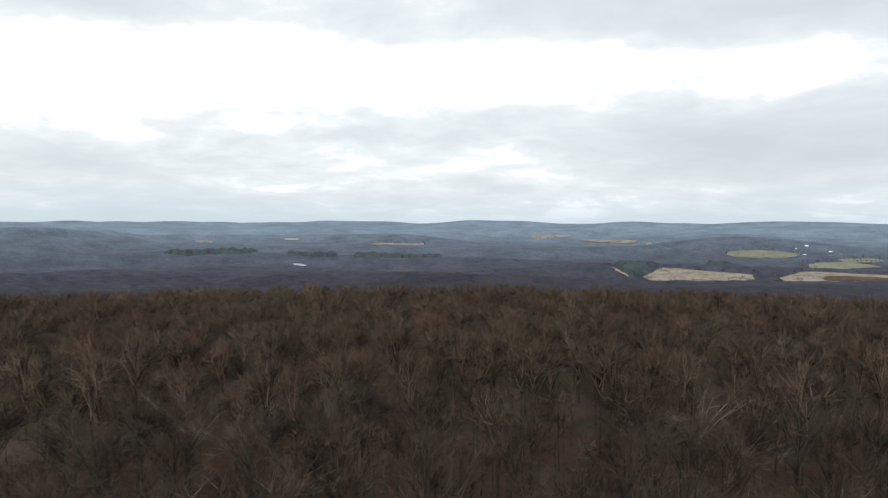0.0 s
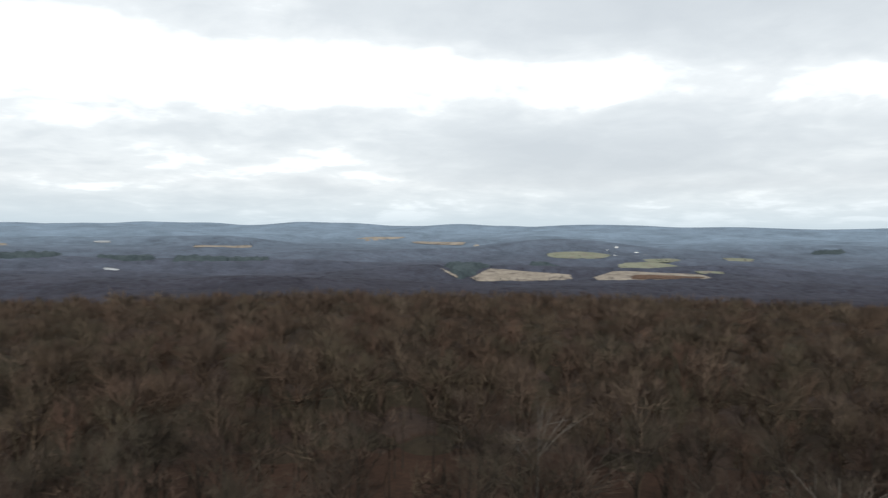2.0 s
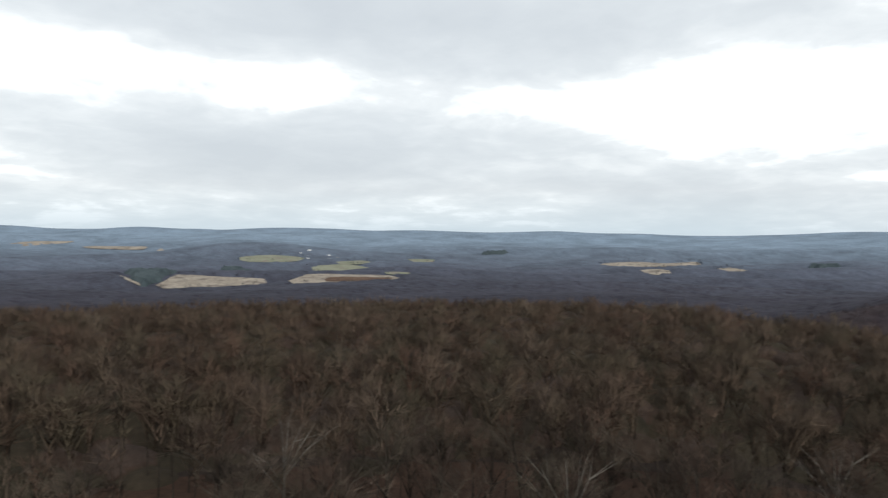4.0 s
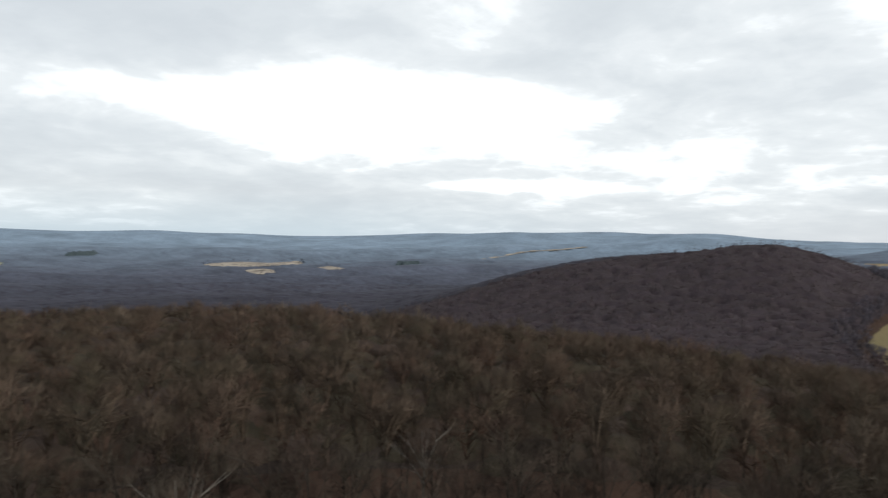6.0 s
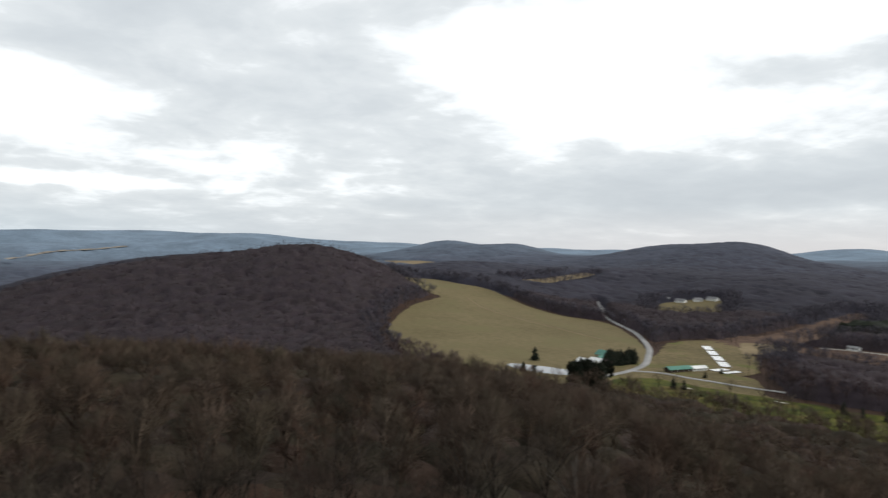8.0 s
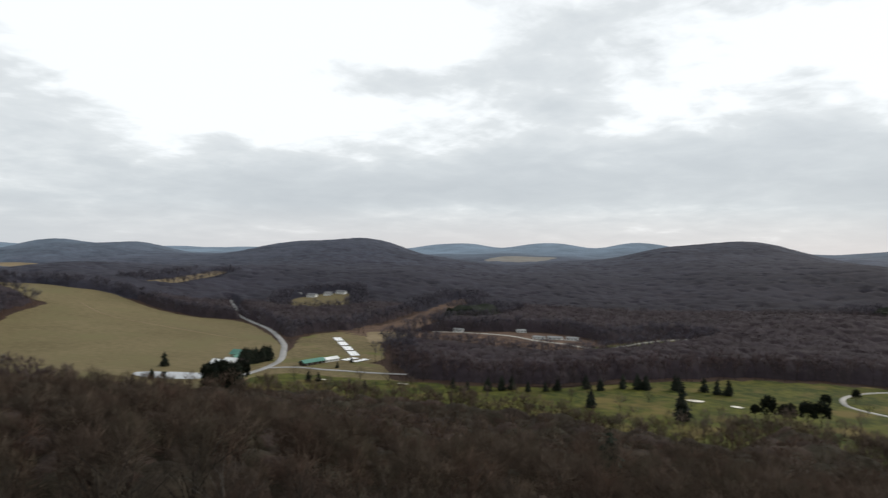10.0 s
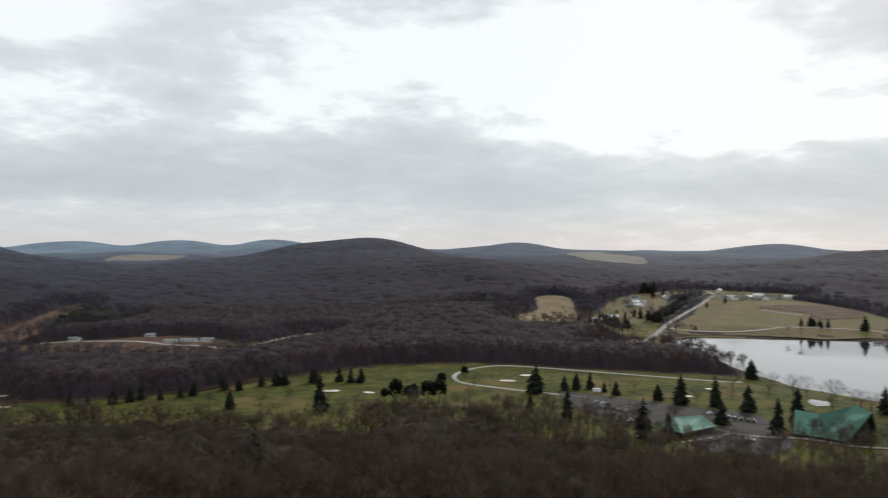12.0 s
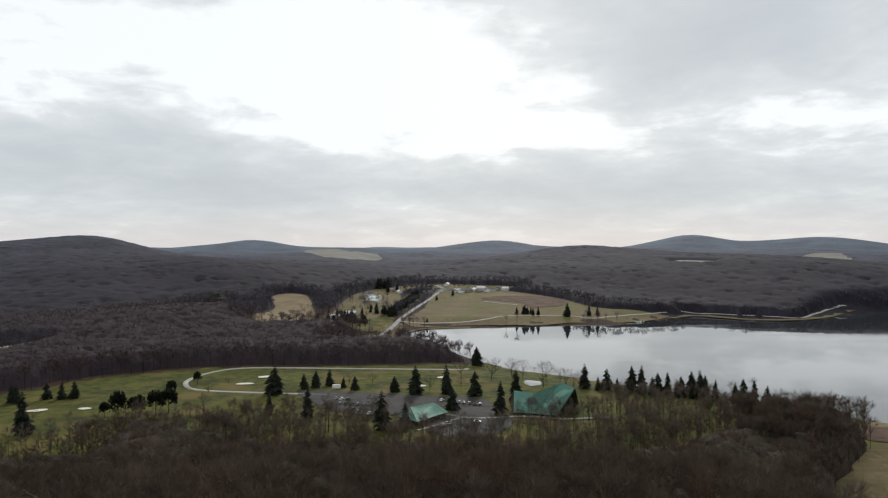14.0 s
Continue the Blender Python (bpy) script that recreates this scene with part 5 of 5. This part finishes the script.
def rib_sheet(bm, a, b, c, d, thick):
    """A roof plane a-b (ridge) to d-c (eave) with thickness."""
    a, b, c, d = map(Vector, (a, b, c, d))
    n = (b - a).cross(d - a).normalized()
    if n.z < 0:
        n = -n
    low = [bm.verts.new(p) for p in (a, b, c, d)]
    high = [bm.verts.new(p + n * thick) for p in (a, b, c, d)]
    bm.faces.new(high), bm.faces.new(low[::-1])
    for i in range(4):
        j = (i + 1) % 4
        bm.faces.new((low[i], low[j], high[j], high[i]))
    bmesh.ops.recalc_face_normals(bm, faces=bm.faces[:])


def ribbed_roof(name, parent, a, b, c, d, thick):
    """The sheet as one part, with its standing seams under it."""
    bm = bmesh.new()
    rib_sheet(bm, a, b, c, d, thick)
    roof = part(name, bm, M_GREEN_ROOF, parent)
    a, b, c, d = map(Vector, (a, b, c, d))
    n = (b - a).cross(d - a).normalized()
    n = -n if n.z < 0 else n
    for k in range(1, 16):
        bm = bmesh.new()
        tube(bm, a.lerp(b, k / 16) + n * thick, d.lerp(c, k / 16) + n * thick, 0.08, 0.08, 4)
        part("seam", bm, M_GREEN_ROOF, roof)
    return roof


def lodge():
    """The low clubhouse: wide shallow green roof planes over dark window walls."""
    ob = thing("lodge", -1, -400, 0, label="low lodge with a faded green roof and dark walls", category="lodge")
    ra, rb = (9.2, -1.5, 7.6), (-5.0, -12.0, 7.6)
    ec, ed, ee, ef = (-13.2, -6.4, 3.3), (5.2, 16.2, 3.3), (-8.5, -20.5, 3.3), (17.5, 1.0, 3.3)
    ribbed_roof("roof", ob, ra, rb, ec, ed, 0.3)
    ribbed_roof("roof", ob, ra, rb, ee, ef, 0.3)
    bm = bmesh.new()
    q = [bm.verts.new(p) for p in ((ra[0] + 0.1, ra[1], 7.5), (ed[0], ed[1] - 0.8, 3.2), (ef[0] - 0.8, ef[1], 3.2))]
    bm.faces.new(q)
    part("gable", bm, M_GREEN_ROOF, ob)
    feet = [Vector((p[0] * 0.9, p[1] * 0.9, 0)) for p in (ed, ec, ee, ef)]
    bm = bmesh.new()
    low = [bm.verts.new((p.x, p.y, -0.6)) for p in feet]
    high = [bm.verts.new((p.x, p.y, 3.5)) for p in feet]
    for i in range(4):
        bm.faces.new((low[i], low[(i + 1) % 4], high[(i + 1) % 4], high[i]))
    part("wall", bm, M_DARK_WOOD, ob)
    run = feet[1] - feet[0]
    out = Vector((-run.y, run.x, 0)).normalized()
    out = out if out.dot(feet[0] + run / 2) > 0 else -out
    turn = math.degrees(math.atan2(run.y, run.x))
    for k in range(8):
        p = feet[0] + run * (k + 0.5) / 8 + out * 0.06
        bm = bmesh.new()
        box(bm, 0, 0, 0, 2.0, 0.12, 1.7, 0.03)
        bm.transform(pose(p.x, p.y, 0.8, 0, 0, turn))
        w = part("window", bm, M_TAN_WALL, ob)
        bm = bmesh.new()
        box(bm, 0, 0, 0, 1.7, 0.08, 1.4)
        bm.transform(pose(p.x + out.x * 0.06, p.y + out.y * 0.06, 0.95, 0, 0, turn))
        part("pane", bm, M_GLASS, w)
    bm = bmesh.new()
    p = feet[1] + (feet[2] - feet[1]) * 0.5
    box(bm, p.x * 1.02, p.y * 1.02, 0, 1.2, 1.2, 2.1, 0.03)
    part("door", bm, M_TAN_WALL, ob)
    return ob


def great_lodge():
    """The tall hall: steep green roofs sweeping close to the ground, a prow that leans out over a glazed gable with dark struts, and a lower wing."""
    ob = thing("great_lodge", -80, -428, 0, label="tall hall with steep green roofs and a strutted gable", category="lodge")
    ridge, prow = (-5.8, 4.5, 17.0), (-10.8, 18.9, 16.0)
    eave_w, eave_m, eave_e = (1.2, 25.8, 1.6), (13.1, 20.7, 1.6), (26.0, 17.6, 1.8)
    wing_a, wing_b = (22.8, -2.2, 10.8), (11.9, 4.4, 10.4)
    back_w, back_m, back_e = (-18.0, -2.5, 1.6), (-4.0, -19.5, 1.6), (24.0, -20.0, 1.8)
    ribbed_roof("roof", ob, ridge, prow, eave_w, eave_m, 0.35)
    ribbed_roof("roof", ob, ridge, prow, back_w, back_m, 0.35)
    ribbed_roof("wing_roof", ob, wing_a, wing_b, eave_m, eave_e, 0.3)
    ribbed_roof("wing_roof", ob, wing_a, wing_b, back_m, back_e, 0.3)
    for low in (eave_m, back_m):
        bm = bmesh.new()
        bm.faces.new([bm.verts.new(p) for p in (ridge, wing_b, low)])
        bmesh.ops.solidify(bm, geom=bm.faces[:], thickness=0.3)
        part("hip_roof", bm, M_GREEN_ROOF, ob)
    bm = bmesh.new()
    e, w = Vector(eave_e), Vector(back_e)
    f = [bm.verts.new(p) for p in ((e.x - 0.5, e.y, -0.6), (w.x - 0.5, w.y, -0.6), w, Vector(wing_a) - Vector((0.5, 0, 0.2)), e)]
    bm.faces.new(f)
    part("wing_wall", bm, M_DARK_WOOD, ob)
    # long walls under the eaves
    for p, q in ((eave_w, eave_m), (eave_m, eave_e), (back_w, back_m), (back_m, back_e)):
        p, q = Vector(p), Vector(q)
        bm = bmesh.new()
        bm.faces.new([bm.verts.new(v) for v in (Vector((p.x * 0.93, p.y * 0.9, -0.6)), Vector((q.x * 0.93, q.y * 0.9, -0.6)), Vector((q.x * 0.93, q.y * 0.9, 2.2)), Vector((p.x * 0.93, p.y * 0.9, 2.2)))])
        part("wall", bm, M_DARK_WOOD, ob)
    # glazed gable set back under the prow
    a, c = Vector((0.6, 23.6, 0)), Vector((-16.6, -1.6, 0))
    top = Vector((-8.8, 15.0, 15.2))
    bm = bmesh.new()
    bm.faces.new([bm.verts.new(p) for p in (a, c, top)])
    gable = part("gable_glazing", bm, M_GABLE, ob, "dark gable glazing")
    out = Vector((-0.86, 0.5, 0))
    for k in range(6):
        foot = a.lerp(c, (k + 0.5) / 6) + out * 0.8
        for head in (0.30, 0.72):
            rim = Vector(prow).lerp(Vector(eave_w if k < 3 else back_w), 1 - head) - Vector((0, 0, 0.5))
            bm = bmesh.new()
            tube(bm, foot, foot.lerp(rim, 0.9), 0.30, 0.24, 6)
            part("strut", bm, M_DARK_WOOD, gable)
    for low in (eave_w, back_w):
        bm = bmesh.new()
        tube(bm, Vector(low) + out * 0.3, Vector(prow) + out * 0.3, 0.38, 0.34, 6)
        part("barge_board", bm, M_DARK_WOOD, ob)
    bm = bmesh.new()
    box(bm, -20, 14, -0.4, 13, 17, 0.7, 0.05)
    part("terrace", bm, M_DARK_WOOD, ob)
    return ob


lodge()
great_lodge()
for x, y, turn, lg, dp, wl, rise, wm, rm, lab in (
        (553, -243, 25, 17, 9, 3.6, 3.0, M_WHITE, M_WHITE, "white farmhouse with a pale roof"),
        (562, -256, 25, 11, 8, 3.2, 2.6, M_WHITE, M_WHITE, "white farm outbuilding with a pale roof"),
        (586, -277, 20, 18, 10, 4.5, 3.5, M_TAN_WALL, M_GREEN_ROOF, "farm barn with a faded green roof"),
        (576, -268, 110, 10, 7, 3.0, 2.4, M_TAN_WALL, M_GREEN_ROOF, "small farm shed with a faded green roof"),
        (529, -314, 100, 24, 7, 2.8, 2.0, M_DARK_WOOD, M_GREEN_ROOF, "long dark farm shed with a green roof"),
        (532, -334, 100, 16, 6, 2.6, 1.6, M_WHITE, M_WHITE, "long white farm shed")):
    gable_house("farm_building", x, y, turn, lg, dp, wl, rise, wm, rm, lab, "farm building", 4, group="farm")
for k, (x, y, turn, lg, dp) in enumerate(((1046, -640, 30, 16, 9), (1040, -668, 80, 13, 8), (1035, -692, 20, 18, 9), (1075, -630, 60, 12, 8), (1120, -560, 30, 11, 8))):
    gable_house("farm_building", x, y, turn, lg, dp, 3.5, 2.8, M_WHITE, M_GREY_ROOF, "white house with a grey roof beside a field", "house", 3, group="field houses")
for k in range(33):
    gx, gy = ((85, -1125), (79, -1165), (75, -1207), (93, -1180), (-73, -1294), (-77, -1274), (-94, -1300), (-118, -1327), (-138, -1313), (51, -1295), (35, -1282),
              (0, -1319), (-16, -1276), (-56, -1383), (120, -878), (112, -863), (114, -940), (102, -866), (105, -970), (95, -969), (-22, -1333), (-151, -1338), (70, -1140),
              (84, -1225), (-110, -1285), (66, -1178), (-62, -1286), (-86, -1282), (-101, -1310), (-124, -1292), (-146, -1316), (-163, -1328), (-44, -1300))[k]
    lg = 10 + (k * 7 % 5) * 1.6
    gable_house("village_house", gx, gy, k * 47 % 180, lg, 8, 3.0 + (k % 2) * 1.6, 2.6, M_WHITE if k % 3 else M_TAN_WALL, (M_GREY_ROOF, M_WHITE, M_GREY_ROOF)[k % 3],
                "small white house with a pitched roof" if k % 3 else "small tan house with a grey roof", "house", 3, chimney=k % 4 == 0, group="village houses")
for x, y, turn in ((401, -381, 40), (393, -403, 30), (384, -428, 60), (384, -465, 15), (420, -413, 70), (322, -491, 45), (311, -500, 45), (372, -436, 30)):
    gable_house("shed", x, y, turn, 10, 5.5, 2.4, 1.2, M_DARK_WOOD, M_PALE_ROOF if x < 330 else M_GREY_ROOF, "low grey-roofed shed half hidden among bare trees", "shed", 2, group="woodland sheds")
for x, y, turn, lg in ((518, -604, 25, 13), (505, -616, 25, 16), (490, -628, 25, 12), (627, -583, 20, 12), (573, -636, 60, 10), (629, -735, 40, 16), (591, -748, 40, 20)):
    gable_house("yard_shed", x, y, turn, lg, 6, 2.6, 1.3, M_WHITE, M_PALE_ROOF, "long pale-roofed shed beside the gravel track", "shed", 3, group="yard sheds")
for k in range(7):
    gx, gy = 1290 + (k * 53 % 170), 2560 + (k * 97 % 240)
    gable_house("far_house", gx, gy, k * 61 % 180, 11, 8, 3.5, 3, M_WHITE, M_GREY_ROOF if k % 2 else M_WHITE, "white farm building in the distant valley", "house", 2, group="distant farm")


# ---------------------------------------------------------------- beds, cars, poles
def bed(x, y, turn, long, wide):
    """A long bed under a white cover: a low bevelled frame with a sagging sheet."""
    ob = thing("covered_bed", x, y, turn, label="long farm bed under a white cover", category="farm bed", group="covered beds")
    bm = bmesh.new()
    box(bm, 0, 0, -0.5, long, wide, 1.3, 0.15)
    part("frame", bm, M_DARK_WOOD, ob)
    bm = bmesh.new()
    bmesh.ops.create_grid(bm, x_segments=12, y_segments=6, size=0.5)
    for v in bm.verts:
        v.co = Vector((v.co.x * long * 0.97, v.co.y * wide * 0.95, 0.88 + 0.12 * math.sin(v.co.x * 19) * math.cos(v.co.y * 7)))
    part("cover", bm, M_TARP, ob)


bed_a, bed_b = Vector((664, -430)), Vector((540, -368))
for k in range(4):
    p = bed_a.lerp(bed_b, (k + 0.5) / 4)
    bed(p.x, p.y, math.degrees(math.atan2(bed_b.y - bed_a.y, bed_b.x - bed_a.x)), 29, 9)
bed(530, -354, 105, 18, 9)
bed(518, -357, 105, 20, 7)


def car(x, y, turn, paint):
    """A saloon or estate car: sculpted body, glazed cabin, four wheels."""
    ob = thing("car", x, y, turn, z=height(x, y) + 0.75, label="parked %s car on the asphalt" % PAINT_WORD[paint], category="car", group="parked cars")
    bm = bmesh.new()
    box(bm, 0, 0, 0.32, 4.4, 1.8, 0.62, 0.16)
    part("body", bm, CAR_PAINT[paint], ob)
    bm = bmesh.new()
    r = bmesh.ops.create_cube(bm, size=1.0, matrix=Matrix.Translation((-0.25, 0, 1.2)) @ Matrix.Diagonal((2.5, 1.6, 0.6, 1)))
    for v in r["verts"]:
        if v.co.z > 1.2:
            v.co.x, v.co.y = -0.25 + (v.co.x + 0.25) * 0.68, v.co.y * 0.84
    bmesh.ops.bevel(bm, geom=bm.edges[:], offset=0.07, segments=2, affect="EDGES")
    cabin = part("cabin", bm, M_GLASS, ob)
    bm = bmesh.new()
    box(bm, -0.25, 0, 1.46, 1.6, 1.28, 0.07, 0.03)
    part("roof", bm, CAR_PAINT[paint], cabin)
    for sx in (-1.35, 1.35):
        for sy in (-0.82, 0.82):
            bm = bmesh.new()
            bmesh.ops.create_cone(bm, cap_ends=True, segments=12, radius1=0.33, radius2=0.33, depth=0.22, matrix=pose(sx, sy, 0.33, 90))
            part("wheel", bm, M_TYRE, ob)
    return ob


for x, y, turn, paint in ((-12, -450, 60, 0), (33, -414.5, 40, 0), (-10.2, -383, 35, 2), (-13.7, -388, 35, 0), (-30.6, -392.4, 160, 0), (-26, -441, 80, 1), (-29.5, -439.5, 80, 1),
                          (-33, -438, 80, 3), (-23, -442.6, 80, 4), (-36, -436.5, 80, 1), (-20, -444, 80, 2), (54, -444.6, 70, 2), (50, -443, 70, 1), (46, -441.5, 70, 4), (42, -440, 70, 2),
                          (38, -438.5, 70, 0), (48, -428, 70, 2), (44, -426.5, 70, 1), (40, -425, 70, 2), (58, -458, 70, 2), (54, -456.5, 70, 0), (50, -455, 70, 1)):
    car(x, y, turn, paint)


def box_trailer():
    ob = thing("trailer", 61.5, -492, -8, z=height(61.5, -492) + 0.75, label="white box trailer parked by the drive", category="trailer")
    bm = bmesh.new()
    box(bm, 0, 0, 0.75, 5.6, 2.2, 2.3, 0.08)
    part("body", bm, M_WHITE, ob)
    bm = bmesh.new()
    tube(bm, (2.8, 0, 0.7), (4.3, 0, 0.55), 0.08, 0.06, 6)
    part("drawbar", bm, M_TYRE, ob)
    for sy in (-1.0, 1.0):
        bm = bmesh.new()
        bmesh.ops.create_cone(bm, cap_ends=True, segments=12, radius1=0.36, radius2=0.36, depth=0.25, matrix=pose(-0.3, sy, 0.36, 90))
        part("wheel", bm, M_TYRE, ob)


box_trailer()


def picnic_slab(x, y, turn):
    ob = thing("stone_slab", x, y, turn, label="pale slab lying on grass at the wood edge", category="slab", group="pale slabs")
    bm = bmesh.new()
    box(bm, 0, 0, 0.2, 4.5, 2.2, 0.5, 0.12)
    part("slab", bm, M_PATH, ob)


for x, y, turn in ((-34, -342, 10), (-69, -358, 30), (-72, -342, 70), (96, -160, 20)):
    picnic_slab(x, y, turn)


def pole(x, y, tall):
    ob = thing("utility_pole", x, y, 20, label="weathered wooden utility pole", category="pole", group="utility poles")
    bm = bmesh.new()
    tube(bm, (0, 0, -0.5), (0, 0, tall), 0.16, 0.10, 8)
    part("post", bm, M_POLE, ob)
    bm = bmesh.new()
    box(bm, 0, 0, tall - 0.9, 2.2, 0.12, 0.14, 0.02)
    part("crossarm", bm, M_POLE, ob)


for x, y in ((-258, -388), (20, -985), (5, -1060), (-14, -1150)):
    pole(x, y, 9)


def jetty():
    ob = thing("jetty", -290, -942, 15, z=LAKE_Z, label="pale wooden jetty on the lake shore", category="jetty")
    for k in range(8):
        bm = bmesh.new()
        box(bm, k * 3.0 - 12, 0, 0.5, 2.8, 2.4, 0.18, 0.03)
        part("deck_board", bm, M_PATH, ob)
        bm = bmesh.new()
        tube(bm, (k * 3.0 - 12, 1.0, -3.0), (k * 3.0 - 12, 1.0, 1.2), 0.14, 0.14, 6)
        part("pile", bm, M_POLE, ob)


jetty()


def boat(x, y, turn):
    """An upturned rowing boat on the shore."""
    ob = thing("boat", x, y, turn, z=height(x, y) + 0.2, label="pale upturned boat on the lake shore", category="boat", group="shore boats")
    bm = bmesh.new()
    bmesh.ops.create_uvsphere(bm, u_segments=10, v_segments=6, radius=1.0)
    for v in bm.verts:
        v.co = Vector((v.co.x * 2.4, v.co.y * 0.8 * (1 - 0.25 * abs(v.co.x)), max(v.co.z, 0.0) * 0.7))
    part("hull", bm, M_WHITE, ob)


for k in range(9):
    boat(-300 - (k % 5) * 5.5, -954 - (k // 5) * 6 - (k % 2) * 2, k * 37)
